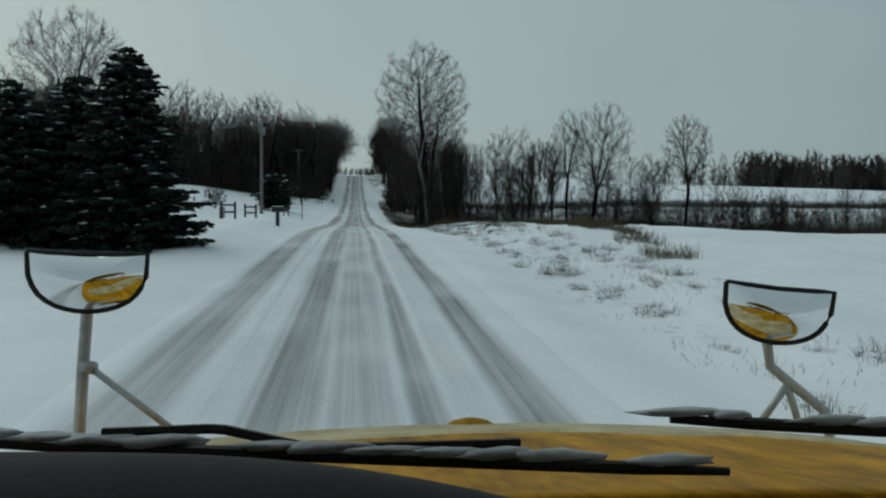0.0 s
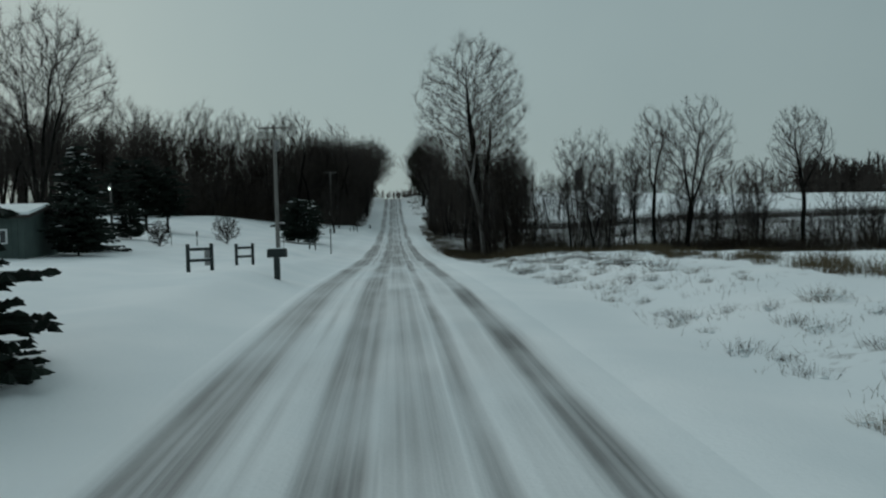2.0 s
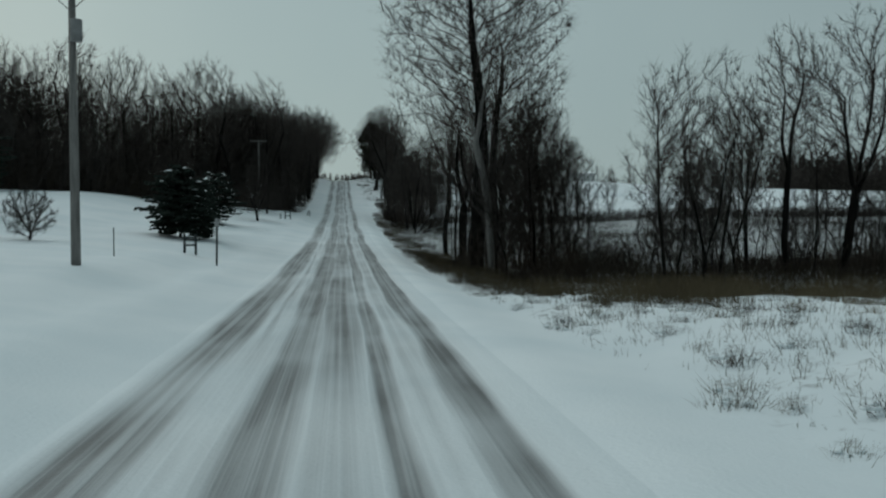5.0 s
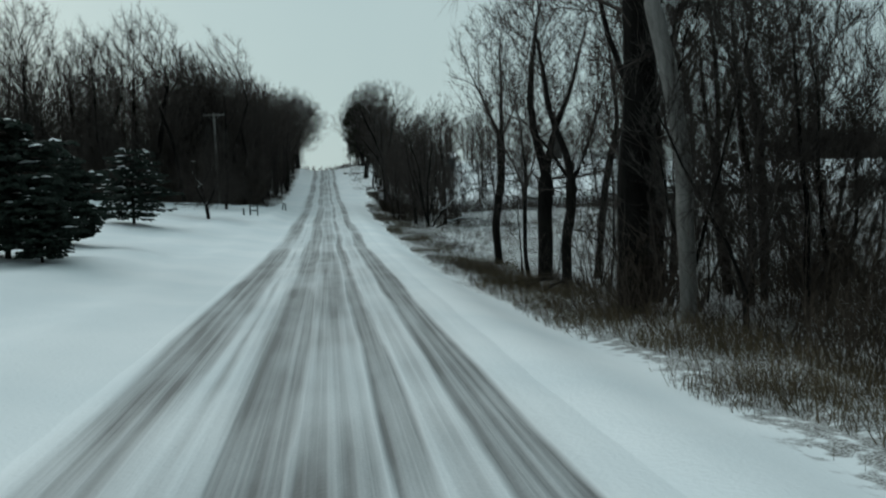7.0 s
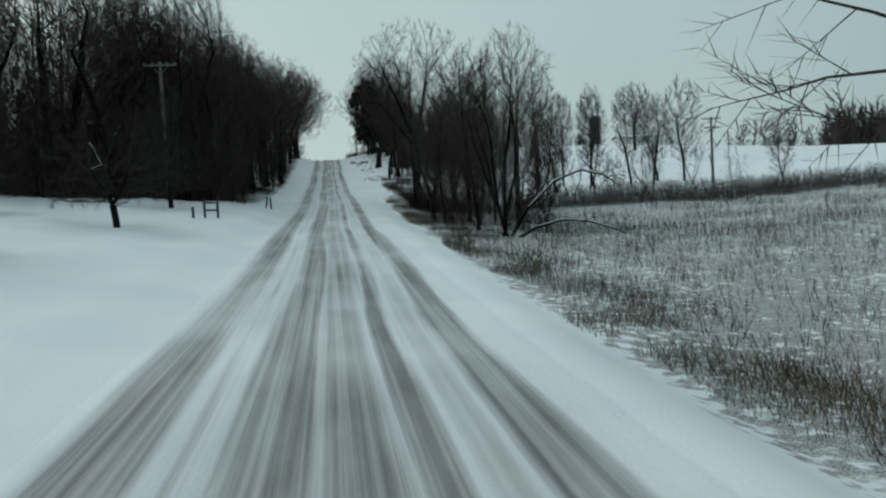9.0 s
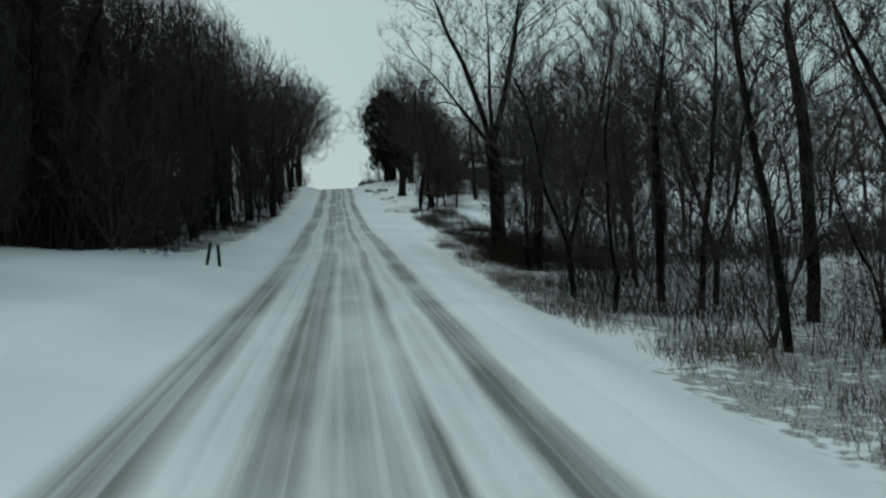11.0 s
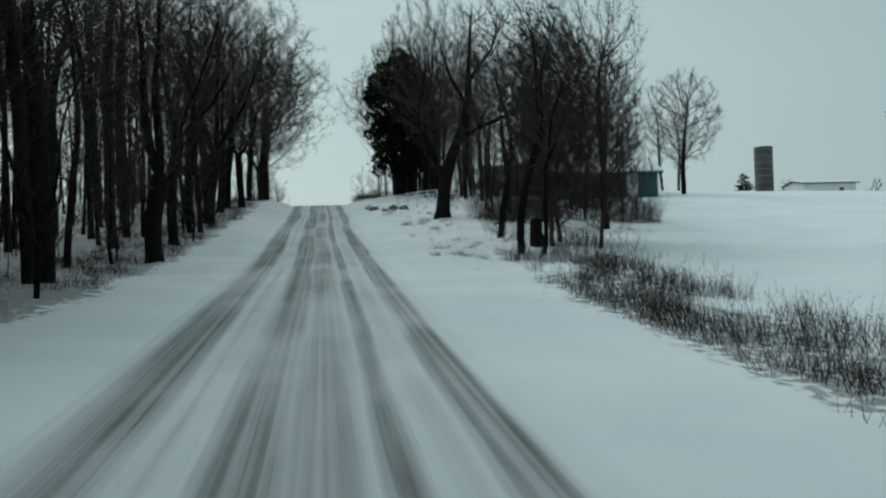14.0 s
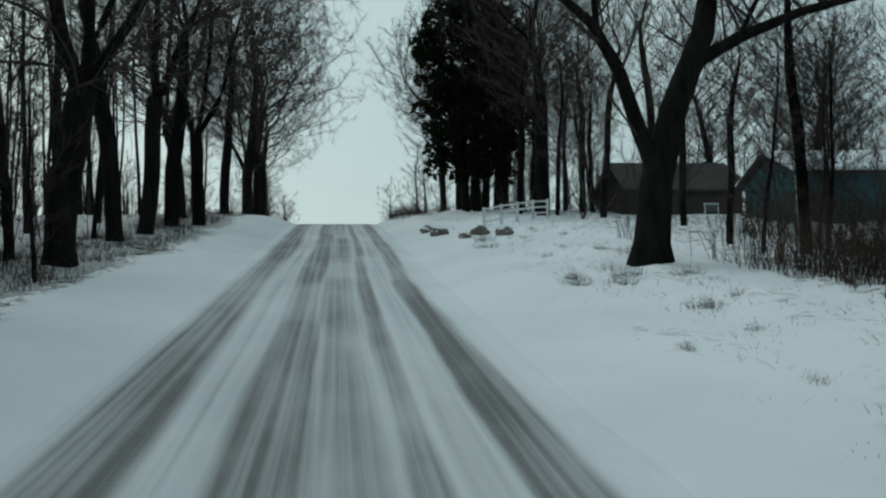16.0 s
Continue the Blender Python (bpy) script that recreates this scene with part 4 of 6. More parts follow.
# ---- evergreens ----
def spruce(name, seed, height, spread, label, category="evergreen tree", droop=0.35, needles=None, snow=0.5, bare=0.05, rows=24, each=10, dense=1.0, egg=False):
    r = random.Random(seed)
    top = new(name)
    V, F = [], []
    tube(V, F, [(0, 0, -0.2), (0, 0, height * 0.5), (0, 0, height)], [height * 0.022, height * 0.014, 0.01], 7)
    NV, NF, SV, SF = [], [], [], []
    for i in range(rows):
        t = (i + r.random() * 0.6) / rows
        z0 = height * (bare + (1 - bare) * t)
        jag = r.uniform(0.75, 1.15) if egg else r.uniform(0.94, 1.04)
        reach = jag * spread * ((1 - t) ** 0.58 if not egg else math.sin(math.pi * (0.17 + 0.83 * t)) ** 0.55) + 0.12
        for j in range(max(4, round(each * (1 - 0.45 * t)))):
            a = 2.4 * i + 6.283 * j / each + r.uniform(-0.35, 0.35)
            length = reach * r.uniform(0.6, 1.15)
            ca, sa = math.cos(a), math.sin(a)
            lift_, tip = r.uniform(-0.5, 0.5) * height / rows, droop + r.uniform(-0.16, 0.16)
            pts = []
            for k in range(5):
                s = k / 4
                pts.append((ca * length * s, sa * length * s, z0 + lift_ - tip * length * s * (1.2 - 0.75 * s) + r.uniform(-0.02, 0.02)))
            tube(V, F, [pts[0], pts[2], pts[4]], [0.02, 0.012, 0.004], 3)
            n = max(7, int(13 * length * dense))
            for k in range(n):
                s = 0.12 + 0.88 * (k + r.random()) / n
                q = min(3, int(s * 4))
                f = s * 4 - q
                p = [pts[q][c] + (pts[q + 1][c] - pts[q][c]) * f for c in range(3)]
                w = (0.16 + 0.34 * (1 - abs(s - 0.45))) * (0.5 + 0.18 * length) * r.uniform(0.7, 1.2)
                b = a + r.choice((-1, 1)) * r.uniform(0.4, 1.2)
                e = (p[0] + math.cos(b) * w, p[1] + math.sin(b) * w, p[2] - w * r.uniform(0.0, 0.55))
                h = 0.07 + 0.05 * r.random()
                m = ((p[0] + e[0]) / 2, (p[1] + e[1]) / 2, (p[2] + e[2]) / 2)
                ox, oy = -math.sin(b) * h, math.cos(b) * h
                base = len(NV)
                NV += [tuple(p), (m[0] + ox, m[1] + oy, m[2] - h * 0.5), e, (m[0] - ox, m[1] - oy, m[2] - h * 0.5), (m[0], m[1], m[2] + h * 0.7)]
                NF += [(base, base + 1, base + 4), (base + 1, base + 2, base + 4), (base + 2, base + 3, base + 4), (base + 3, base, base + 4)]
            if r.random() < snow and length > 0.5:
                s = r.uniform(0.55, 0.92)
                q = min(3, int(s * 4))
                p, w, g, h = pts[q], r.uniform(0.16, 0.42), r.uniform(0.06, 0.15), r.uniform(0.03, 0.08)
                base = len(SV)
                for k in range(6):
                    c = 6.283 * k / 6
                    x, y = math.cos(c) * w * r.uniform(0.7, 1.2), math.sin(c) * g * r.uniform(0.7, 1.2)
                    SV.append((p[0] + ca * x - sa * y, p[1] + sa * x + ca * y, p[2] + 0.05))
                SV.append((p[0], p[1], p[2] + 0.05 + h))
                SF += [(base + k, base + (k + 1) % 6, base + 6) for k in range(6)]
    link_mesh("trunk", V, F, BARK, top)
    tagged(link_mesh("foliage", NV, NF, needles or NEEDLES, top, "dense dark needles"), kind="stuff")
    if SV:
        tagged(link_mesh("snow", SV, SF, CLEAN_SNOW, top, "snow caught on the boughs", smooth=True), kind="stuff")
    return tagged(top, label, category)


place(spruce("spruce", 1, 6.7, 2.45, "big dark spruce with snow-flecked boughs on the verge", droop=0.2, rows=44, each=15, snow=0.8), -7.45, 29.6, 0.0, 1.0)
place(spruce("spruce", 8, 5.5, 2.6, "dark spruce crowding against its taller neighbours", droop=0.2, rows=36, each=13), -11.4, 30.4, 0.5, 1.0)
place(spruce("spruce", 2, 6.1, 2.4, "dark spruce with snow-flecked boughs standing behind another", droop=0.2, rows=40, each=14, snow=0.8), -9.9, 32.2, 1.0, 1.0)
place(spruce("spruce", 3, 7.5, 2.6, "dark spruce at the edge of the lawn", rows=26, each=11), -15.5, 37, 2.0, 1.0)
place(spruce("spruce", 12, 6.6, 2.5, "dark spruce behind the low outbuilding", rows=26, each=11), -19.2, 71, 1.0, 1.0)
place(spruce("spruce", 13, 7.6, 2.8, "dark spruce at the far side of the lawn", rows=26, each=11), -27.5, 94, 2.0, 1.0)
pine = spruce("small_pine", 4, 3.6, 1.7, "small dark pine with snow on its low boughs", droop=0.1, rows=20, each=11, bare=0.1, snow=0.25, egg=True)
place(pine, -10.6, 112, 0.0, 1.35)
for x, y, s in ((-9.2, 111, 0.7), (-11.5, 122, 1.15), (-17.4, 65.8, 1.0), (-24, 97, 0.95), (-37, 147, 1.2)):
    copy_at(pine, x, y, x, s)

place(spruce("snowy_pine", 10, 5.0, 2.7, "wide low pine with snow along its open boughs", droop=0.12, rows=17, each=9, bare=0.1, snow=0.9, dense=0.75, egg=True), -12.2, 138.5)
lawn_pine = spruce("lawn_pine", 9, 8.4, 2.6, "tall dark pine with a bare lower trunk beyond the lawn", droop=0.15, rows=26, each=10, bare=0.26, snow=0.1, egg=True)
place(lawn_pine, -28, 116, 0.0, 1.0)
copy_at(lawn_pine, -26.0, 117.5, 2.0, 0.9)
copy_at(lawn_pine, -31.5, 119, 4.0, 1.0)


def cedar(seed, height, wide, label):
    """An old red cedar: ragged clumps of scale leaves on a few dark stems."""
    r = random.Random(seed)
    top = new("cedar")
    V, F, NV, NF = [], [], [], []
    for ox, lean_ in ((-0.55, -0.05), (0.15, 0.0), (0.7, 0.06)):
        tube(V, F, [(ox, 0, -0.3), (ox + lean_ * 3, 0.1, height * 0.3), (ox * 0.6 + lean_ * 6, 0, height * 0.85)], [0.28, 0.2, 0.04], 8)
    for i in range(118):
        t = (i + 0.5) / 118
        z = height * (0.14 + 0.84 * t)
        reach = wide * (0.3 + 0.7 * math.sin(math.pi * min(1.0, 0.1 + 0.9 * t)) ** 0.7) * (1.0 if t < 0.75 else 1 - 1.9 * (t - 0.75) ** 1.2)
        a = 2.39996 * i
        d = reach * r.uniform(0.35, 1.12) ** 0.8
        c = Vector((math.cos(a) * d, math.sin(a) * d, z + r.uniform(-0.3, 0.3)))
        tube(V, F, [(0, 0, max(1.0, z - 1.2)), tuple(c)], [0.05, 0.02], 3)
        size = r.uniform(0.4, 1.15) * (0.75 if t < 0.12 else 1.0 if t < 0.85 else 0.7)
        for _ in range(int(190 * size)):
            u = Vector((r.gauss(0, 1), r.gauss(0, 1), r.gauss(0, 1))).normalized()
            p = c + Vector((u.x, u.y, u.z * 0.85)) * size * r.uniform(0.45, 1.0) ** 0.6
            g = (u + Vector((0, 0, r.uniform(0.2, 1.0))) + Vector((r.gauss(0, 0.4), r.gauss(0, 0.4), 0))).normalized()
            e = p + g * r.uniform(0.18, 0.42)
            s_ = g.orthogonal().normalized() * r.uniform(0.06, 0.13)
            w = g.cross(s_)
            m = p.lerp(e, 0.45)
            b = len(NV)
            NV += [tuple(p), tuple(m + s_), tuple(e), tuple(m - s_ * 0.6 + w), tuple(m - s_ * 0.6 - w)]
            NF += [(b, b + 1, b + 2, b + 3), (b, b + 3, b + 2, b + 4), (b, b + 4, b + 2, b + 1)]
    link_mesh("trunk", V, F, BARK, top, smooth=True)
    tagged(link_mesh("foliage", NV, NF, CEDAR, top, "ragged dark clumps of scale leaves"), kind="stuff")
    return tagged(top, label, "evergreen tree")


place(cedar(6, 15.2, 3.8, "tall dense dark red cedar by the white fence"), 8.9, 292, 0.0, 1.0)
place(spruce("yard_spruce", 7, 3.4, 1.7, "small dark cone-shaped spruce in the farmyard", rows=12, each=9), 61.5, 318, 0.0, 1.0)


# ---- brush, weeds and far woods ----
def stems(name, spots, height, label, material, category, twiggy=3, thick=0.012, lean=0.35, seed=1):
    r = random.Random(seed)
    V, F = [], []
    for x, y in spots:
        h = height * r.uniform(0.45, 1.15)
        z = ground_z(x, y) - 0.05
        dx, dy = r.gauss(0, lean), r.gauss(0, lean)
        a, m, e = (x, y, z), (x + dx * h * 0.35, y + dy * h * 0.35, z + h * 0.55), (x + dx * h, y + dy * h, z + h)
        if thick < 0.0165:
            spike(V, F, [a, e], [thick])
        else:
            tube(V, F, [a, m, e], [thick, thick * 0.7, thick * 0.25], 3)
        for _ in range(twiggy):
            t = r.uniform(0.3, 0.95)
            p = tuple(a[c] + (e[c] - a[c]) * t for c in range(3))
            w = h * r.uniform(0.15, 0.4)
            b = r.uniform(0, 6.28)
            tube(V, F, [p, (p[0] + math.cos(b) * w * 0.6, p[1] + math.sin(b) * w * 0.6, p[2] + w * r.uniform(0.1, 0.8))], [thick * 0.7, thick * 0.2], 0)
    return tagged(link_mesh(name, V, F, material), label, category, kind="stuff")


def spread_spots(n, x0, x1, y0, y1, seed, test=None, clump=0.0):
    r, out = random.Random(seed), []
    while len(out) < n:
        x, y = r.uniform(x0, x1), r.uniform(y0, y1)
        if test and not test(x, y):
            continue
        if clump and noise.noise((x * clump, y * clump, seed)) < r.uniform(-0.1, 0.35):
            continue
        out.append((x, y))
    return out


stems("thicket", spread_spots(1300, 6.6, 17, 94, 107, 21, lambda x, y: x < 9 + (y - 91) * 0.8 and (y < 104 or x > 11), 0.3), 2.4, "dense dark tangle of bare brush under the trees", BRUSH, "brush", 5, 0.009, seed=2)
stems("hedge_brush", spread_spots(5000, 15, 95, 95, 104, 22, None, 0.06), 2.3, "low dark hedgerow brush along the field", BRUSH, "brush", 7, 0.0164, seed=3)
stems("far_brush", spread_spots(15000, 15, 150, 178, 212, 23, lambda x, y: abs(y - 186 - 0.1 * (x - 20) - 2 * noise.noise((x * 0.1, 0, 4))) < 3.2), 1.7, "belt of dark brush beyond the marsh", TWIG, "brush", 6, 0.016, 0.3, seed=4)
stems("marsh_stalks", spread_spots(3200, 7, 60, 108, 160, 84, None, 0.6) + spread_spots(8000, 13, 75, 150, 188, 85, None, 0.2), 0.75, "tall dark dead stalks standing in the snowy marsh", BRUSH, "weeds", 4, 0.010, 0.25, seed=85)
stems("marsh_weeds", spread_spots(15000, 6, 46, 108, 164, 24, None, 0.9), 0.42, "dead weeds standing in the snowy marsh", DEAD_GRASS, "weeds", 2, 0.009, 0.3, seed=5)
stems("ditch_grass", [(x + 0.8 * noise.noise((y * 0.15, 3, 1)), y) for x, y in spread_spots(9000, 5.1, 7.6, 92, 228, 25, lambda x, y: y < 200 or x > 6.7, 0.3)], 0.42, "dead brown grass along the ditch", DEAD_GRASS, "grass", 3, 0.006, 0.35, seed=6)
stems("ditch_weeds", [(x + 0.8 * noise.noise((y * 0.15, 3, 1)), y) for x, y in spread_spots(7000, 5.3, 9.0, 92, 228, 45, lambda x, y: y < 200 or x > 6.9, 0.35)], 0.5, "dark dead weeds along the ditch", BRUSH, "weeds", 4, 0.006, 0.35, seed=46)
stems("bank_grass", spread_spots(2500, 6.0, 20, 86, 98, 26, None, 0.4), 0.6, "tawny dead grass at the foot of the thicket", DEAD_GRASS, "grass", 2, 0.010, 0.4, seed=7)
stems("ridge_grass", [(x + 7.2 + 0.115 * y, y) for x, y in spread_spots(6500, -0.9, 0.9, 26, 84, 27, None, 0.4)], 0.5, "line of dead brown grass along the field edge", DEAD_GRASS, "grass", 2, 0.007, 0.3, seed=8)
stems("verge_weeds", spread_spots(2600, 5.2, 11.5, 8, 92, 28, lambda x, y: x < 8.2 + 0.03 * y, 0.7), 0.2, "scattered dead weeds poking through the snow", DEAD_GRASS, "weeds", 3, 0.006, 0.5, seed=9)
stems("wood_brush", spread_spots(6500, -10.5, -6.6, 180, 300, 29, None, 0.4), 0.5, "dead brush and grass along the wood's edge", BRUSH, "brush", 4, 0.010, seed=10)
stems("wood_edge_brush", spread_spots(4200, -70, -8, 150, 190, 30, lambda x, y: in_left_wood(x, y) and y < 160 + (x + 35) * 1.2), 3.6, "dark bare brush at the edge of the wood", BRUSH, "brush", 4, 0.018, seed=11)
stems("roadside_brush", spread_spots(1300, 7, 14, 160, 190, 31, None, 0.3), 1.7, "bare brush under the roadside trees", BRUSH, "brush", 4, 0.012, seed=12)
stems("farm_brush", spread_spots(2600, 9.8, 21, 251, 267, 32, lambda x, y: x > 9.6 + (262 - y) * 0.12, 0.2), 1.9, "reddish-brown bare brush below the farm buildings", BRUSH, "brush", 6, 0.009, 0.25, seed=13)
stems("field_weeds", spread_spots(140, 10, 14, 196, 238, 33, None, 0.4), 0.5, "dead weeds along the snowy field", DEAD_GRASS, "weeds", 3, 0.01, seed=14)

stems("low_brush", spread_spots(9500, 8, 62, 85, 110, 39, lambda x, y: y > 85 + max(0, 12 - x), 0.1), 1.05, "brown dead brush and grass in the low ground", BRUSH, "brush", 6, 0.014, 0.35, seed=19)
stems("low_grass", spread_spots(6000, 7, 60, 82, 100, 40, lambda x, y: y > 83 + max(0, 12 - x) * 1.2), 0.55, "brown dead grass behind the snowy bank", DEAD_GRASS, "grass", 3, 0.0104, 0.4, seed=20)
stems("dense_brush", spread_spots(2600, 6.8, 13.5, 183, 196, 34, lambda x, y: x > (y - 173.8) * 0.42, 0.3), 1.5, "dense dark brush and vines round an old tree", BRUSH, "brush", 6, 0.009, 0.5, seed=15)
stems("bank_stalks", spread_spots(6000, 7.2, 11.5, 196, 236, 35, None, 0.45), 0.7, "dead stalks along the ditch bank", BRUSH, "weeds", 4, 0.007, seed=16)
stems("foot_grass", [(x + 0.9 * noise.noise((y * 0.2, 5, 1)), y) for x, y in spread_spots(7000, 6.0, 9.2, 88, 128, 47, None)], 0.5, "thick brown grass round the feet of the old trees", DEAD_GRASS, "grass", 3, 0.006, 0.4, seed=48)
stems("bank_tufts", spread_spots(5000, 6.5, 24, 56, 86, 49, lambda x, y: x < 9 + (y - 54) * 0.6, 0.9), 0.3, "tawny tufts of grass on the snowy bank", DEAD_GRASS, "grass", 3, 0.006, 0.4, seed=50)
stems("tawny_grass", spread_spots(5200, 7.6, 18, 77, 87, 86, None, 0.25), 0.8, "tall tawny grass on the crest of the snowy bank", DEAD_GRASS, "grass", 2, 0.0075, 0.3, seed=87)
stems("oak_litter", spread_spots(5200, -11.5, -6.2, 236, 300, 51, None, 0.7) + spread_spots(1500, 5.6, 11, 236, 290, 52, None, 0.8), 0.16, "dead grass and sticks poking through the snow", BRUSH, "weeds", 3, 0.006, 0.8, seed=53)
stems("crest_brush", spread_spots(500, 3.9, 8.5, 294, 316, 36, None, 0.3), 0.9, "dark low brush at the crest of the road", BRUSH, "brush", 5, 0.016, seed=17)
stems("understory", spread_spots(3800, -62, -8.6, 154, 205, 37, lambda x, y: in_left_wood(x, y - 2), 0.12) + spread_spots(300, -20, -9.4, 200, 290, 38, None, 0.2), 4.2, "dark bare understory between the trunks of the wood", TWIG, "brush", 6, 0.022, 0.2, seed=18)

def far_wood(name, spots, height, label, seed, material=None, thick=0.05, clear=0.25, bushy=False, points=100):
    """Many simple bare trees, too far off to count."""
    kinds = []
    for i in range(5):
        V, F = [], []
        if bushy:
            grown = grow(seed * 10 + i, height, 0.09, 0.3 * height, clear, 90, 0.75, 0.45, step=height / 20, stems_=[(0.5 * math.cos(2.4 * k), 0.5 * math.sin(2.4 * k), height * 0.7) for k in range(4)], finest=thick * 0.6, twigs=5, twig=0.13 * height, fine=thick * 0.6, rise=1.0)
        else:
            grown = grow(seed * 10 + i, height, 0.2, 0.2 * height, clear, points, 0.6, 0.5, step=height / 22, finest=thick * 0.35, twigs=4, twig=0.08 * height, fine=thick * 0.4)
        for level, pts, radii in grown:
            tube(V, F, pts, radii, (4, 3, 3, 3, 0)[level])
        kinds.append((np.array(V), F))
    r = np.random.RandomState(seed)
    VV, FF, n = [], [], 0
    for i, (x, y) in enumerate(spots):
        V, F = kinds[i % 5]
        a, s = r.uniform(0, 6.28), r.uniform(0.75, 1.15)
        c, d = math.cos(a), math.sin(a)
        VV.append(np.stack([V[:, 0] * c - V[:, 1] * d, V[:, 0] * d + V[:, 1] * c, V[:, 2]], 1) * s + (x, y, ground_z(x, y)))
        FF += [tuple(k + n for k in f) for f in F]
        n += len(V)
    return tagged(link_mesh(name, np.concatenate(VV).tolist(), FF, material or TWIG), label, "woods", kind="stuff")


far_wood("deep_wood", strip(-115, -24, 168, 235, 150, 3, lambda x, y: y > 168 + (x + 35) * 0.6, 49) + strip(-60, -26, 190, 335, 45, 2.4, seed=41) + strip(-150, -60, 120, 200, 110, 3, lambda x, y: y > 150 + (x + 35) * 0.25, 42) + strip(-60, -24, 160, 190, 50, 2, lambda x, y: y > 160 + (x + 35) * 1.2, 46), 17, "deep bare winter wood on the rise", 51)
far_wood("crest_wood", strip(-40, -8, 330, 420, 60, 3, seed=43) + strip(8, 50, 300, 400, 50, 3, seed=44), 13, "bare woods beyond the crest of the road", 52)
far_wood("horizon_wood", strip(60, 420, 330, 470, 180, 3, lambda x, y: y > 320 + 0.1 * x and x > 125, 45), 15, "far line of bare woods on the horizon", 53, thick=0.16, points=40)
far_wood("valley_wood", strip(-70, 90, 630, 700, 150, 3, seed=47), 8, "far bare woods seen over the crest", 54, thick=0.2, points=40)
far_wood("field_wood", strip(222, 480, 446, 474, 130, 4, seed=48), 25, "dense dark wood beyond the far field", 55, TWIG, thick=0.3, clear=0.02, bushy=True)
FINEST[0] = 0.011
far_wood("edge_thicket", strip(-75, -8.5, 150, 196, 130, 1.5, lambda x, y: in_left_wood(x, y) and y < 164 + (x + 35) * 1.2, 61) + strip(-10, -8.4, 176, 200, 10, 1.5, seed=62), 7.5, "dense dark thicket along the edge of the wood", 63, thick=0.024, clear=0.04, bushy=True)
far_wood("bank_thicket", strip(8.5, 14.5, 162, 187, 10, 1.5, seed=64) + strip(20, 44, 196, 216, 12, 3, seed=65), 6.0, "dense bare thicket under the roadside trees", 66, thick=0.012, clear=0.04, bushy=True)
far_wood("farm_thicket", strip(11.5, 17, 268, 300, 12, 2, seed=67) + strip(15, 26, 262, 270, 6, 2, seed=68), 5.5, "bare thicket round the farm buildings", 69, thick=0.012, clear=0.04, bushy=True)
far_wood("tree_thicket", strip(9.0, 16, 100, 107, 9, 1.7, lambda x, y: x < 9 + (y - 94) * 0.7, 72), 7.0, "dense bare thicket round the tall tree", 73, thick=0.014, clear=0.04, bushy=True)
far_wood("hedge_thicket", strip(17, 92, 97, 104, 34, 1.6, seed=75), 4.6, "row of bare hedgerow bushes along the field", 76, thick=0.02, clear=0.04, bushy=True)
stems("stump_brush", spread_spots(700, 9.3, 14, 236, 250, 77, None, 0.3), 0.9, "reddish brush round the broken stump", BRUSH, "brush", 5, 0.007, 0.4, seed=78)
stems("bank_specks", spread_spots(900, 4.6, 9, 222, 262, 79, None, 0.8), 0.1, "dead grass tips poking through the snow", BRUSH, "weeds", 2, 0.006, 0.8, seed=80)


# ---- fallen limbs, stump, leaning tree ----
def bough(pts, r0, r1, sides=7):
    V, F = [], []
    n = len(pts) - 1
    tube(V, F, pts, [r0 + (r1 - r0) * i / n for i in range(n + 1)], sides)
    return V, F


def twigs_on(V, F, pts, n, size, r):
    for _ in range(n):
        k = r.randrange(len(pts) - 1)
        t = r.random()
        p = Vector(pts[k]).lerp(Vector(pts[k + 1]), t)
        d = Vector((r.gauss(0, 0.6), r.gauss(0, 0.6), r.uniform(0.1, 1.0))).normalized()
        w = size * r.uniform(0.4, 1.1)
        q, e = p + d * w * 0.5, p + bent(r, d, 0.25) * w
        tube(V, F, [tuple(p), tuple(q), tuple(e)], [0.022, 0.014, 0.005], 3)
        for _ in range(4):
            s = q.lerp(e, r.random())
            u = s + bent(r, d, 0.7) * w * r.uniform(0.2, 0.5)
            tube(V, F, [tuple(s), tuple(u)], [0.009, 0.003], 3)


r = random.Random(77)
zc = ground_z(9.3, 158)
for pts, r0, label in (([(9.4, 158.2, zc - 0.1), (10.6, 158.9, zc + 1.5), (12.4, 160, zc + 2.9), (14.4, 161.5, zc + 3.5), (16.2, 163, zc + 3.2), (17.6, 164, zc + 2.5)], 0.085, "broken bare limb arching over the marsh"),
                       ([(9.6, 157.6, zc - 0.1), (10.8, 157.8, zc + 0.45), (12.2, 158.2, zc + 0.75), (13.8, 158.6, zc + 0.6), (15.4, 159, zc + 0.1), (16.4, 159.2, zc - 0.35)], 0.075, "fallen limb with a ridge of snow beside the ditch")):
    top = new("fallen_limb")
    V, F = bough(pts, r0, 0.03)
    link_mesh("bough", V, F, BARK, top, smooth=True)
    V, F = [], []
    twigs_on(V, F, pts[1:], 26, 0.9, r)
    tagged(link_mesh("spray", V, F, TWIG, top), kind="stuff")
    V, F = bough([(x, y, z + r0 * 0.7) for x, y, z in pts[1:-1]], 0.035, 0.02, 6)
    link_mesh("snow", V, F, CLEAN_SNOW, top, "ridge of snow lying along the bough", smooth=True)
    tagged(top, label, "fallen limb")

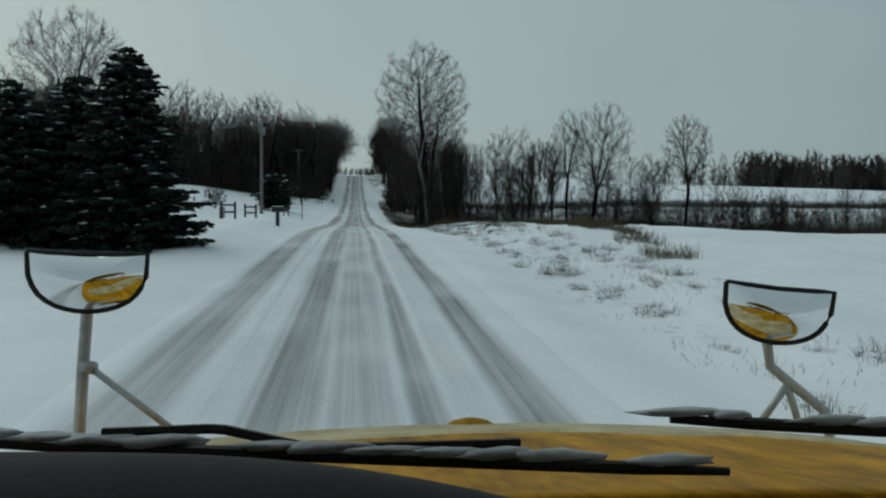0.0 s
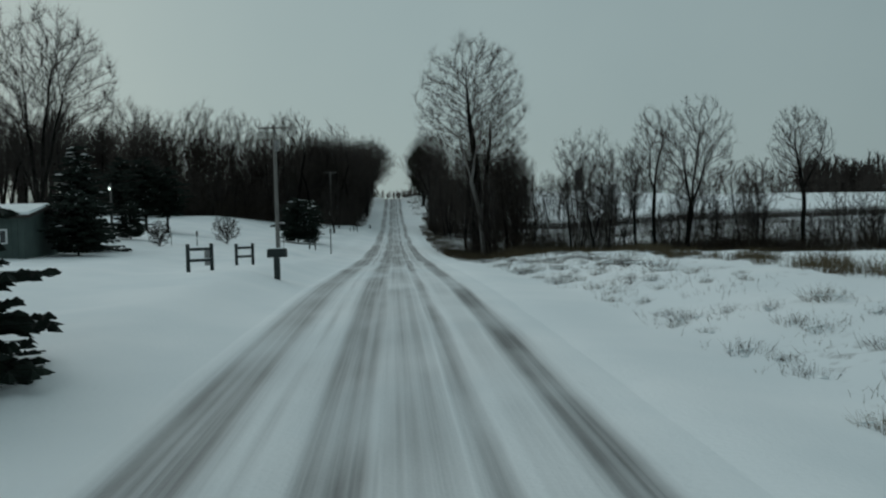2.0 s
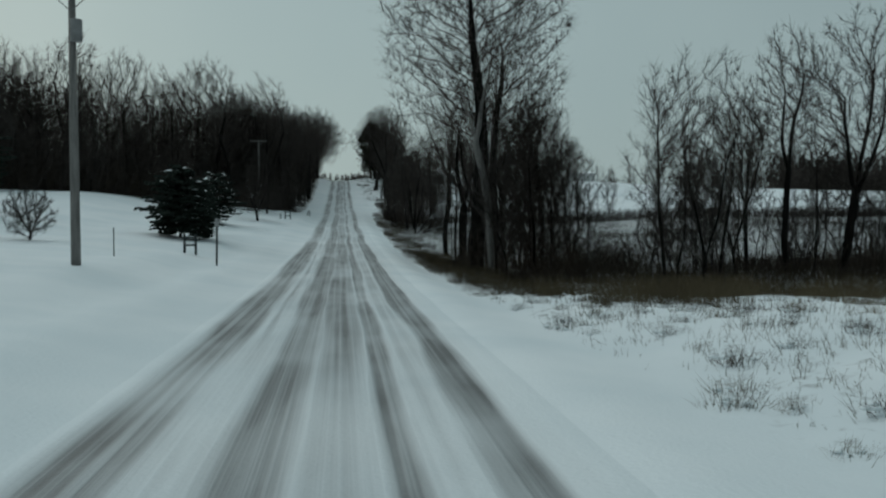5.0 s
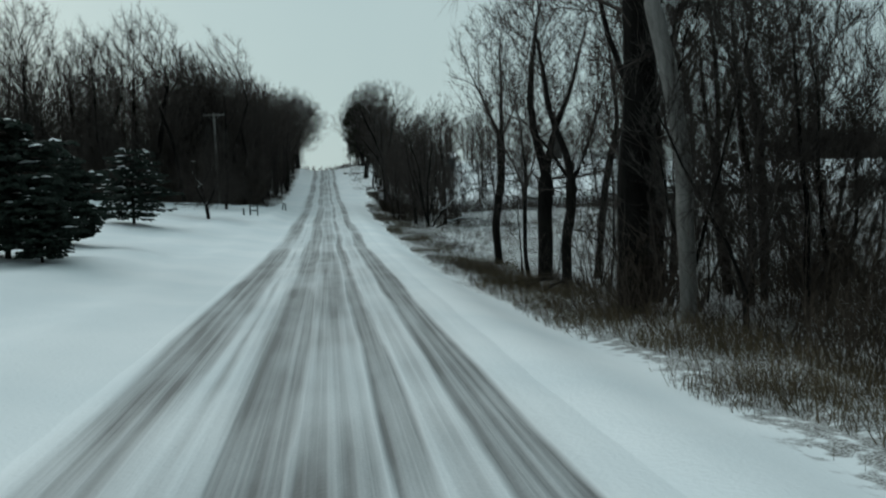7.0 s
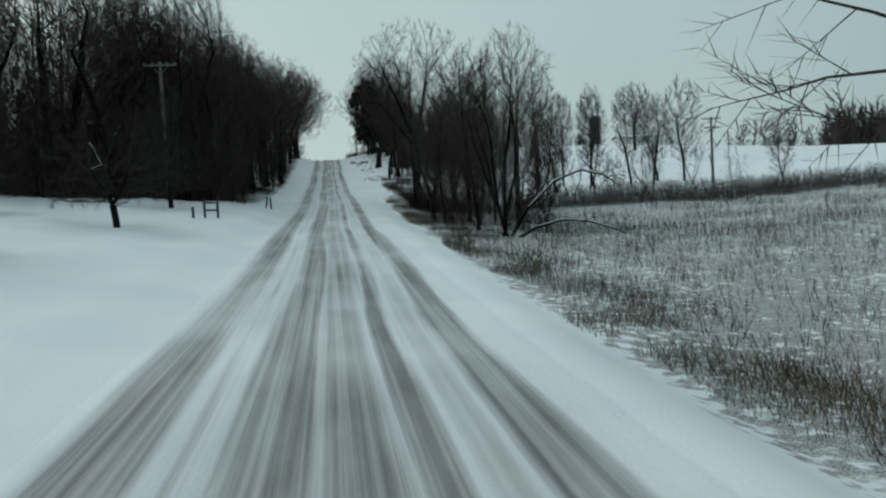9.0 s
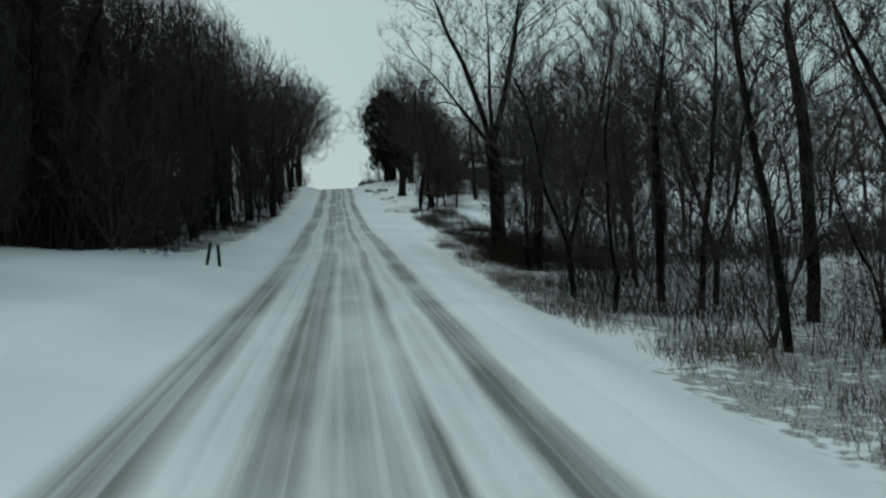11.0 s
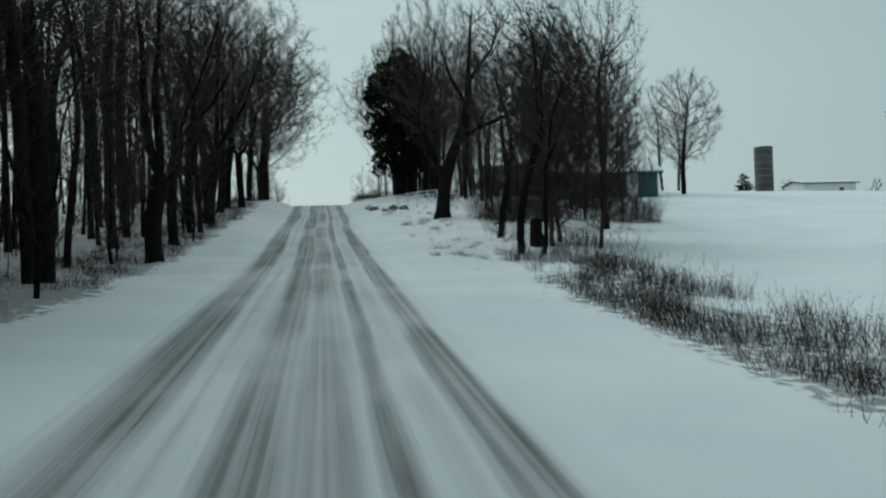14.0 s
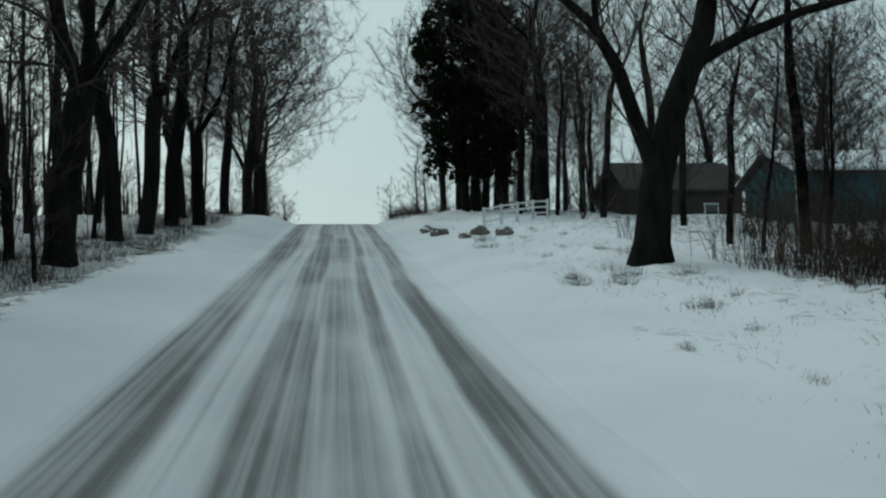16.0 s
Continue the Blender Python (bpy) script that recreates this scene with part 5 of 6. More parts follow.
for k, (x0, y0, dx, dy) in enumerate(((6.9, 110.5, 2.6, 2.2), (7.2, 113.6, 2.4, -1.6), (7.0, 108.4, 1.8, 3.0), (10.6, 252.6, 2.4, 0.5))):
    top = new("fallen_limb")
    pts = [(x0 + dx * t, y0 + dy * t, ground_z(x0 + dx * t, y0 + dy * t) + 0.08 + 0.3 * math.sin(3.1 * t)) for t in (0, 0.3, 0.65, 1.0)]
    V, F = bough(pts, 0.07, 0.02)
    link_mesh("bough", V, F, BARK, top, smooth=True)
    V, F = [], []
    twigs_on(V, F, pts[1:], 14, 0.6, r)
    tagged(link_mesh("spray", V, F, TWIG, top), kind="stuff")
    tagged(top, "dead limb lying in the grass at the foot of old trees", "fallen limb", "dead limbs on the ground")

LX, LY = 8.4, 259.4
LZ = ground_z(LX, LY)
lean_tree = new("leaning_tree")
trunk = [(LX, LY, LZ - 0.3), (LX + 0.05, LY, LZ + 0.5), (LX + 0.2, LY, LZ + 2.1), (LX + 0.72, LY, LZ + 4.1), (LX + 1.62, LY, LZ + 6.3), (LX + 2.1, LY + 0.4, LZ + 8.2), (LX + 2.3, LY + 0.8, LZ + 11), (LX + 2.6, LY + 1, LZ + 14.5)]
V, F = [], []
tube(V, F, trunk, [0.72, 0.5, 0.44, 0.38, 0.32, 0.26, 0.18, 0.06], 11)
limbs = [[(LX + 1.45, LY, LZ + 5.5), (LX + 2.6, LY - 0.2, LZ + 6.15), (LX + 4.3, LY - 0.4, LZ + 6.85), (LX + 7, LY - 0.5, LZ + 7.6), (LX + 9.6, LY - 0.6, LZ + 9.0)],
         [(LX + 0.25, LY, LZ + 2.3), (LX - 0.3, LY, LZ + 3.7), (LX - 0.85, LY - 0.1, LZ + 5.2), (LX - 1.6, LY - 0.2, LZ + 6.4), (LX - 2.8, LY - 0.4, LZ + 7.3), (LX - 4.6, LY - 0.3, LZ + 9.4)],
         [(LX + 2.0, LY + 0.3, LZ + 7.8), (LX + 0.9, LY + 0.8, LZ + 10), (LX + 0.2, LY + 1.4, LZ + 13)], [(LX + 2.2, LY + 0.6, LZ + 9.6), (LX + 4, LY + 1, LZ + 12), (LX + 5, LY + 1.4, LZ + 14.5)],
         [(LX + 2.6, LY - 0.2, LZ + 6.2), (LX + 3.6, LY, LZ + 8), (LX + 5.4, LY, LZ + 9.6)], [(LX - 1.4, LY, LZ + 6.1), (LX - 1.5, LY, LZ + 8), (LX - 0.8, LY, LZ + 10.5)]]
for pts, w in zip(limbs, (0.21, 0.27, 0.14, 0.13, 0.09, 0.12)):
    tube(V, F, pts, [w * (1 - 0.75 * i / (len(pts) - 1)) for i in range(len(pts))], 8)
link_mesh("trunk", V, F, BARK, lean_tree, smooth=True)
V, F = [], []
for pts in limbs + [trunk[5:]]:
    rng_ = random.Random(len(V))
    for _ in range(11):
        k = rng_.randrange(len(pts) - 1)
        p = Vector(pts[k]).lerp(Vector(pts[k + 1]), rng_.random())
        d = Vector((rng_.gauss(0, 0.7), rng_.gauss(0, 0.6), rng_.uniform(0.2, 1.0))).normalized()
        out = []
        limb(rng_, out, p, d, rng_.uniform(1.6, 3.2), 0.05, 0, [(4, 0.15, 0.1, 7, 42, 0.5, 0.85), (2, 0.15, 0.08, 6, 40, 0.5, 0.8), (1, 0.15, 0.05, 0, 36, 0.5, 0.7)])
        for level, q, w in out:
            tube(V, F, q, w, 4 if level == 0 else (3 if level == 1 else 0))
link_mesh("crown", V, F, TWIG, lean_tree, "bare twigs of the crown")
tagged(lean_tree, "old leaning bare tree with a crooked second stem", "tree")

bm = bmesh.new()
bmesh.ops.create_cone(bm, segments=14, radius1=0.36, radius2=0.27, depth=1.5, cap_ends=True)
bmesh.ops.subdivide_edges(bm, edges=[e for e in bm.edges if abs(e.verts[0].co.z - e.verts[1].co.z) > 0.5], cuts=4)
for v in bm.verts:
    v.co += Vector((1, 1, 0.6)) * 0.13 * noise.noise(v.co * 2.5)
stump = part("stump", bm, BARK, smooth=True)
stump.location = (10.2, 240.6, ground_z(10.2, 240.6) + 0.6)
tagged(stump, "broken dark tree stump standing among the weeds", "stump")


# ---- poles, posts, mailbox ----
def utility_pole(x, y, height, arm, label, second=False, can=False):
    top = new("utility_pole")
    z = 0
    link_mesh("pole", *rod([(0, 0, -0.3), (0, 0, height * 0.5), (0, 0, height + 0.25)], [0.17, 0.145, 0.115], 12), POLE_WOOD, top, smooth=True)
    for k, h in enumerate((height, height - 1.0) if second else (height,)):
        w = arm / 2 * (0.8 if k else 1)
        a = part("crossarm", boxed(-w, w, -0.19, -0.08, h - 0.06, h + 0.06), POLE_WOOD, top, bevel=0.008)
        for px in (-w + 0.08, -w * 0.45, w * 0.45, w - 0.08):
            bm = bmesh.new()
            bmesh.ops.create_cone(bm, segments=10, radius1=0.035, radius2=0.05, depth=0.14, cap_ends=True, matrix=Matrix.Translation((px, -0.13, h + 0.14)))
            part("insulator", bm, METAL_GREY, a)
        for s in (-1, 1):
            link_mesh("brace", *rod([(s * 0.02, -0.15, h - 0.65), (s * w * 0.55, -0.15, h - 0.05)], 0.018, 6), METAL_GREY, top)
    if can:
        bm = bmesh.new()
        bmesh.ops.create_cone(bm, segments=18, radius1=0.2, radius2=0.2, depth=0.75, cap_ends=True, matrix=Matrix.Translation((0.22, -0.3, height - 1.35)))
        t = part("transformer", bm, METAL_GREY, top, "grey transformer can", bevel=0.02)
        part("bracket", boxed(0.05, 0.3, -0.16, -0.06, height - 1.5, height - 1.2), METAL_GREY, t)
    place(top, x, y)
    return tagged(top, label, "utility pole", "utility poles")


utility_pole(-9.0, 84.0, 9.35, 2.4, "weathered wooden utility pole with crossarm and transformer", can=True)
utility_pole(-11.6, 177.4, 15.0 - ground_z(-11.6, 177.4), 2.3, "weathered utility pole standing before the dark wood")
utility_pole(42.8, 205, 12.0 - ground_z(42.8, 205), 2.2, "utility pole with two crossarms in the snowy field", second=True)


def fence_section(x, y, dx, dy, height, label):
    top = new("fence_section")
    for a in (0, 1):
        part("post", boxed(a * dx - 0.06, a * dx + 0.06, a * dy - 0.06, a * dy + 0.06, -0.3, height), DARK_WOOD, top, bevel=0.012)
    d = Vector((dx, dy, 0))
    turn = Matrix.Rotation(math.atan2(dy, dx), 4, "Z")
    for h in (0.4, 0.8):
        rail = part("rail", boxed(0.02, d.length - 0.02, -0.03, 0.03, height * h - 0.05, height * h + 0.05, m=turn), DARK_WOOD, top, bevel=0.008)
        part("snow", boxed(0.1, d.length - 0.1, -0.028, 0.028, height * h + 0.052, height * h + 0.075, m=turn), CLEAN_SNOW, rail, "thin ridge of snow on the rail", bevel=0.008)
    place(top, x, y)
    return tagged(top, label, "fence", "short dark fence sections")


fence_section(-7.4, 48.7, 0.62, 1.0, 1.0, "short two-rail fence section of dark painted posts")
fence_section(-6.95, 55.5, 0.62, 0.5, 0.95, "short two-rail fence section beside the driveway")
fence_section(-8.2, 100, 0.5, 0.5, 1.0, "short dark two-rail fence section beside small pines")
fence_section(-6.9, 161.6, 0.6, 0.8, 1.05, "short dark two-rail fence section near the wood")

box_top = new("mailbox")
part("post", boxed(-0.075, 0.075, -0.075, 0.075, -0.3, 0.62), DARK_WOOD, box_top, bevel=0.015)
part("arm", boxed(-0.06, 0.16, -0.05, 0.05, 0.52, 0.6), DARK_WOOD, box_top, bevel=0.01)
V, F = [], []
n = 14
for yy in (-0.26, 0.26):
    for i in range(n + 1):
        a = math.pi * i / n
        V.append((0.07 + 0.12 * math.cos(a), yy, 0.76 + 0.1 * math.sin(a)))
    V += [(0.07 - 0.12, yy, 0.62), (0.07 + 0.12, yy, 0.62)]
k = n + 3
F = [(i, (i + 1) % k, (i + 1) % k + k, i + k) for i in range(k)] + [tuple(range(k))[::-1], tuple(range(k, 2 * k))]
shell = link_mesh("box", V, F, DARK_WOOD, box_top, "dark green rounded mailbox body")
part("flag", boxed(0.195, 0.205, -0.05, 0.1, 0.72, 0.8), BROWN_SIDING, shell)
part("snow", boxed(-0.02, 0.16, -0.24, 0.24, 0.862, 0.885), CLEAN_SNOW, shell, "snow on the box", bevel=0.01)
box_top.matrix_basis = at(-4.3, 48.8, 1.45, 1.28)
tagged(box_top, "dark green mailbox on a wooden post by the road", "mailbox")

ped = new("pedestal")
part("body", boxed(-0.17, 0.17, -0.17, 0.17, -0.2, 0.75), METAL_GREY, ped, bevel=0.03)
part("cap", boxed(-0.19, 0.19, -0.19, 0.19, 0.75, 0.83), METAL_GREY, ped, bevel=0.03)
part("snow", boxed(-0.15, 0.15, -0.15, 0.15, 0.83, 0.89), CLEAN_SNOW, ped, bevel=0.02)
tagged(place(ped, -9.0, 59.4, 0.3), "grey metal utility pedestal on the lawn", "pedestal")


def marker_post(x, y, h, w, label, tilt=0.0, plate=False):
    top = new("marker_post")
    m = Matrix.Rotation(tilt, 4, "Y")
    link_mesh("post", *rod([(0, 0, -0.3), (h * math.sin(tilt), 0, h)], w, 8), DARK_WOOD, top)
    if plate:
        part("plate", boxed(-0.1, 0.1, -w - 0.02, -w - 0.004, h - 0.45, h - 0.05, m=m), METAL_GREY, top, bevel=0.004)
    place(top, x, y)
    return tagged(top, label, "post", "thin posts on the verge")


marker_post(-5.8, 94.8, 2.3, 0.05, "tall dark post with a small plate at the roadside", 0.02, True)
marker_post(-18.6, 90, 1.2, 0.03, "thin stake standing in the snowy lawn")
marker_post(-16.5, 90, 1.3, 0.035, "thin stake standing in the snowy lawn", 0.03, True)
marker_post(-9.4, 90.5, 1.2, 0.025, "thin stake near the utility pole")
marker_post(-7.4, 160.8, 0.6, 0.07, "low dark post half buried in snow")
marker_post(-4.9, 178.4, 0.75, 0.06, "leaning low post at the roadside", 0.3)
marker_post(-4.5, 179.2, 0.8, 0.06, "low dark post at the roadside", -0.05)


# ---- the farm ----
def gable_house(name, x, y, z, turn, length, depth, wall, rise, material, label, over=0.4, door=None, windows=(), trim=None, pane=0.9, snowy=True):
    """A long low building; its front stands along local x, its depth runs to local +y."""
    top = new(name)
    part("wall", boxed(0, length, 0, 0.16, -1.0, wall), material, top)
    part("wall", boxed(0, length, depth - 0.16, depth, -1.0, wall), material, top)
    for xx in (0.0, length - 0.16):
        bm = bmesh.new()
        vs = [bm.verts.new((xx + a, b, c)) for a in (0, 0.16) for b, c in ((0.165, -1.0), (depth - 0.165, -1.0), (depth - 0.165, wall), (depth / 2, wall + rise * 0.93), (0.165, wall))]
        bm.faces.new(vs[:5][::-1]), bm.faces.new(vs[5:])
        for i in range(5):
            bm.faces.new((vs[i], vs[(i + 1) % 5], vs[5 + (i + 1) % 5], vs[5 + i]))
        part("gable_wall", bm, material, top)
    k = rise / (depth / 2)
    for s in (0, 1):
        bm = bmesh.new()
        y0, y1 = (-over, depth / 2) if s == 0 else (depth + over, depth / 2)
        z0, z1 = wall - over * k, wall + rise
        vs = [bm.verts.new(p) for t in (0, 0.14) for p in ((-over, y0, z0 + t), (length + over, y0, z0 + t), (length + over, y1, z1 + t), (-over, y1, z1 + t))]
        for f in ((0, 1, 2, 3), (7, 6, 5, 4), (0, 4, 5, 1), (1, 5, 6, 2), (2, 6, 7, 3), (3, 7, 4, 0)):
            bm.faces.new([vs[i] for i in f])
        bmesh.ops.recalc_face_normals(bm, faces=bm.faces)
        roof = part("roof", bm, BROWN_SIDING, top)
        if not snowy:
            continue
        bm = bmesh.new()
        vs = [bm.verts.new(p) for t in (0.144, 0.3) for p in ((-over + 0.02, y0, z0 + t), (length + over - 0.02, y0, z0 + t), (length + over - 0.02, y1, z1 + t), (-over + 0.02, y1, z1 + t))]
        for f in ((0, 1, 2, 3), (7, 6, 5, 4), (0, 4, 5, 1), (1, 5, 6, 2), (2, 6, 7, 3), (3, 7, 4, 0)):
            bm.faces.new([vs[i] for i in f])
        bmesh.ops.recalc_face_normals(bm, faces=bm.faces)
        part("snow", bm, CLEAN_SNOW, roof, "snow lying on the roof", bevel=0.03)
    if door:
        d = part("door", boxed(door, door + 0.95, -0.04, -0.004, -0.2, 1.85), WHITE_PAINT, top, bevel=0.01)
        part("knob", boxed(door + 0.82, door + 0.87, -0.09, -0.045, 0.85, 0.9), METAL_GREY, d)
    for wx in windows:
        w = part("window", boxed(wx, wx + pane, -0.05, -0.004, 0.85, 1.6), WHITE_PAINT, top, "white-framed window", bevel=0.01)
        part("pane", boxed(wx + 0.08, wx + pane - 0.08, -0.056, -0.053, 0.93, 1.52), GLASS_DARK, w)
    if trim:
        for xx in (-0.05, length - 0.05):
            part("corner_trim", boxed(xx, xx + 0.12, -0.03, 0.1, -1.0, wall), trim, top)
    n = int(length / 0.3)
    for i in range(1, n):
        part("batten", boxed(length * i / n - 0.02, length * i / n + 0.02, -0.025, -0.003, -0.3, wall - 0.05), material, top)
    top.matrix_basis = Matrix.Translation((x, y, z)) @ Matrix.Rotation(turn, 4, "Z")
    return tagged(top, label, "building")


gable_house("shed", 19.9, 272.0, 13.3, -0.1, 9.1, 6.0, 1.95, 1.1, TEAL, "long low teal shed with snow on its roof", door=6.4, trim=WHITE_PAINT)
gable_house("house", 17.2, 286, 13.6, -0.05, 7.0, 7.0, 2.5, 1.9, BROWN_SIDING, "dark brown house with a dark gable roof behind trees", windows=(1.0, 4.6), snowy=False)
gable_house("barn", 73.0, 321.5, 16.3, -0.05, 8.4, 6.0, 2.2, 0.5, WHITE_PAINT, "low white farm building with a flat snowy roof", windows=(5.6,))

silo = new("silo")
bm = bmesh.new()
bmesh.ops.create_cone(bm, segments=28, radius1=1.35, radius2=1.35, depth=8.6, cap_ends=True, matrix=Matrix.Translation((0, 0, 3.3)))
part("wall", bm, CONCRETE, silo, "weathered concrete staves", smooth=False)
for h in range(9):
    bm = bmesh.new()
    bmesh.ops.create_cone(bm, segments=28, radius1=1.375, radius2=1.375, depth=0.06, matrix=Matrix.Translation((0, 0, -0.6 + h)))
    part("hoop", bm, METAL_GREY, silo)
bm = bmesh.new()
bmesh.ops.create_cone(bm, segments=28, radius1=1.42, radius2=1.3, depth=0.22, cap_ends=True, matrix=Matrix.Translation((0, 0, 7.7)))
part("cap", bm, CONCRETE, silo)
silo.location = (66.9, 322, 16.4)
tagged(silo, "old grey concrete silo without a dome", "silo")


def rock(x, y, s, seed, label, material, sink=0.3, flat=0.6, snow=True):
    bm = bmesh.new()
    bmesh.ops.create_icosphere(bm, subdivisions=3, radius=1.0)
    for v in bm.verts:
        v.co *= 1 + 0.35 * noise.noise(v.co * 1.4 + Vector((seed, 0, 0))) + 0.12 * noise.noise(v.co * 4 + Vector((seed, 2, 0)))
        v.co = Vector((v.co.x * s, v.co.y * s * 0.8, v.co.z * s * flat))
    top = new("rock")
    body = part("stone", bm, material, top, smooth=True)
    if snow:
        bm = bmesh.new()
        bmesh.ops.create_icosphere(bm, subdivisions=3, radius=1.0)
        for v in bm.verts:
            v.co *= 1 + 0.35 * noise.noise(v.co * 1.4 + Vector((seed, 0, 0)))
            v.co = Vector((v.co.x * s * 0.93, v.co.y * s * 0.74, v.co.z * s * flat * (0.75 if v.co.z < 0 else 1.0) + s * 0.09))
        part("snow", bm, CLEAN_SNOW, top, "cap of snow", smooth=True)
    place(top, x, y, seed, 1.0, -s * flat * sink)
    return tagged(top, label, "rock", "rocks on the bank")


for i, (x, y, s) in enumerate(((6.3, 274.5, 0.5), (4.8, 277, 0.5), (5.4, 273.2, 0.35), (7.0, 272.6, 0.4), (4.5, 280, 0.45))):
    rock(x, y, s, i * 1.7 + 1, "rough brown boulder under a cap of snow" if i else "bare brown boulder by the road", STONE, 0.25, 0.62, i > 0)

rail = new("rail_fence")
p0, p1 = Vector((6.9, 277.0, 0)), Vector((11.0, 281.0, 0))
d = (p1 - p0)
turn = Matrix.Rotation(math.atan2(d.y, d.x), 4, "Z")
zs = [ground_z(*(p0 + d * (i / 4)).xy) for i in range(5)]
for i in range(5):
    q = d * (i / 4)
    part("post", boxed(-0.06, 0.06, -0.06, 0.06, zs[i] - zs[0] - 0.2, zs[i] - zs[0] + 1.0, m=Matrix.Translation(q) @ turn), WHITE_PAINT, rail, bevel=0.012)
for h in (0.3, 0.6, 0.9):
    V, F = rod([(q.x, q.y, zs[i] - zs[0] + h) for i, q in ((i, d * (i / 4)) for i in range(5))], 0.05, 6)
    link_mesh("rail", V, F, WHITE_PAINT, rail)
rail.location = (p0.x, p0.y, zs[0])
tagged(rail, "white painted three-rail fence under the cedar", "fence")


# ---- snow-capped clumps of weeds on the bank ----
def weed_clump(seed):
    r = random.Random(seed)
    top = new("weed_clump")
    V, F = [], []
    for _ in range(70):
        a, d = r.uniform(0, 6.28), 0.42 * r.random() ** 0.7
        x, y, h = d * math.cos(a), 0.7 * d * math.sin(a), r.uniform(0.06, 0.3) * (1.2 - d)
        spike(V, F, [(x, y, -0.05), (x * 1.4 + r.gauss(0, 0.09), y * 1.4 + r.gauss(0, 0.09), h)], [0.005])
        if r.random() < 0.5:
            spike(V, F, [(x * 1.2, y * 1.2, h * 0.5), (x * 1.2 + r.gauss(0, 0.1), y * 1.2 + r.gauss(0, 0.1), h * r.uniform(0.5, 0.9))], [0.004])
    tagged(link_mesh("stalk_tuft", V, F, DEAD_GRASS if seed < 2 else BRUSH, top), kind="stuff")
    bm = bmesh.new()
    for _ in range(5):
        a, d, s = r.uniform(0, 6.28), r.uniform(0.0, 0.4), r.uniform(0.03, 0.07)
        bmesh.ops.create_icosphere(bm, subdivisions=1, radius=s, matrix=Matrix.Translation((d * math.cos(a), 0.7 * d * math.sin(a), r.uniform(0.0, 0.08))) @ Matrix.Diagonal((1.6, 1.2, 0.5, 1)))
    tagged(part("snow", bm, CLEAN_SNOW, top, "lumps of snow in the stalks", smooth=True), kind="stuff")
    return tagged(top, "small clump of dead weeds holding lumps of snow", "weeds", "weed clumps on the bank")


clumps = [weed_clump(i) for i in range(4)]
spots = [(x, y) for x, y in strip(5.4, 12.5, 9, 88, 170, 0.7, lambda x, y: x < 7.4 + 0.05 * y, 91)] + strip(5.0, 8.6, 236, 272, 34, 0.8, seed=92) + strip(-7.6, -6.2, 182, 272, 25, 0.8, seed=93)
scatter(clumps, spots, 0.5, 1.3)

# ---- the low outbuilding and the yard lamp on the lawn ----
gable_house("outbuilding", -28.6, 61.0, ground_z(-18, 61) - 0.05, 0.1, 10.0, 6.0, 2.2, 0.5, GREEN_SIDING, "low grey-green outbuilding with a snowy roof on the lawn", windows=(6.6, 7.7, 8.8), pane=0.42)
GLOW, gn, gl, gb = nodes("lamp_glow", 0.4)
gb.inputs["Emission Color"].default_value, gb.inputs["Emission Strength"].default_value = (0.8, 1.0, 0.9, 1), 6.0
lamp_top = new("yard_lamp")
lz = 8.0 - ground_z(-25.9, 97.5)
link_mesh("post", *rod([(0, 0.3, -0.3), (0, 0.3, lz + 0.6)], [0.13, 0.09], 10), POLE_WOOD, lamp_top, smooth=True)
link_mesh("arm", *rod([(0, 0.3, lz + 0.35), (0, 0.05, lz + 0.4)], 0.03, 8), METAL_GREY, lamp_top)
bm = bmesh.new()
bmesh.ops.create_cone(bm, segments=16, radius1=0.2, radius2=0.07, depth=0.2, cap_ends=True, matrix=Matrix.Translation((0, 0, lz + 0.28)))
part("hood", bm, METAL_GREY, lamp_top, bevel=0.01)
bm = bmesh.new()
bmesh.ops.create_uvsphere(bm, u_segments=14, v_segments=8, radius=0.085, matrix=Matrix.Translation((0, 0, lz + 0.1)))
part("globe", bm, GLOW, lamp_top, "lit greenish-white globe", smooth=True)
place(lamp_top, -25.9, 97.5)
tagged(lamp_top, "lit yard lamp on a wooden post beyond the lawn", "yard lamp")


# ---- the school bus, at the place where the drive begins ----
BUS_YELLOW = surface("bus_yellow", (0.16, 0.07, 0.001), (0.62, 0.3, 0.006), 3.5, 22, 0.6, bump=0.2, depth=0.004, stretch=(2.5, 0.5, 1), vary=0.0, spec=0.12)
FROST = surface("icy_film", (0.3, 0.2, 0.05), (0.62, 0.52, 0.3), 4.5, 16, 0.4, bump=0.4, depth=0.004, stretch=(1.5, 1, 1), vary=0.0, spec=0.3)
BLACK = surface("black_rubber", (0.006, 0.006, 0.006), (0.016, 0.016, 0.016), 8, 60, 0.55, bump=0.2, depth=0.003, vary=0.0)
DASH = surface("grey_dash_vinyl", (0.006, 0.0065, 0.007), (0.014, 0.015, 0.016), 8, 120, 0.8, bump=0.3, depth=0.002, vary=0.0)
STEEL = surface("brushed_steel", (0.3, 0.3, 0.3), (0.55, 0.55, 0.54), 5, 40, 0.55, 0.5, bump=0.1, depth=0.002, vary=0.0)
GREY_ICE = surface("grey_slush", (0.22, 0.24, 0.26), (0.42, 0.45, 0.47), 8, 40, 0.5, bump=0.5, depth=0.01, vary=0.0)
MIRROR, mn, ml, mb = nodes("mirror_glass", 0.02, 1.0)
mb.inputs["Base Color"].default_value = (0.85, 0.87, 0.88, 1)

bus = new("school_bus")
BX = 0.42


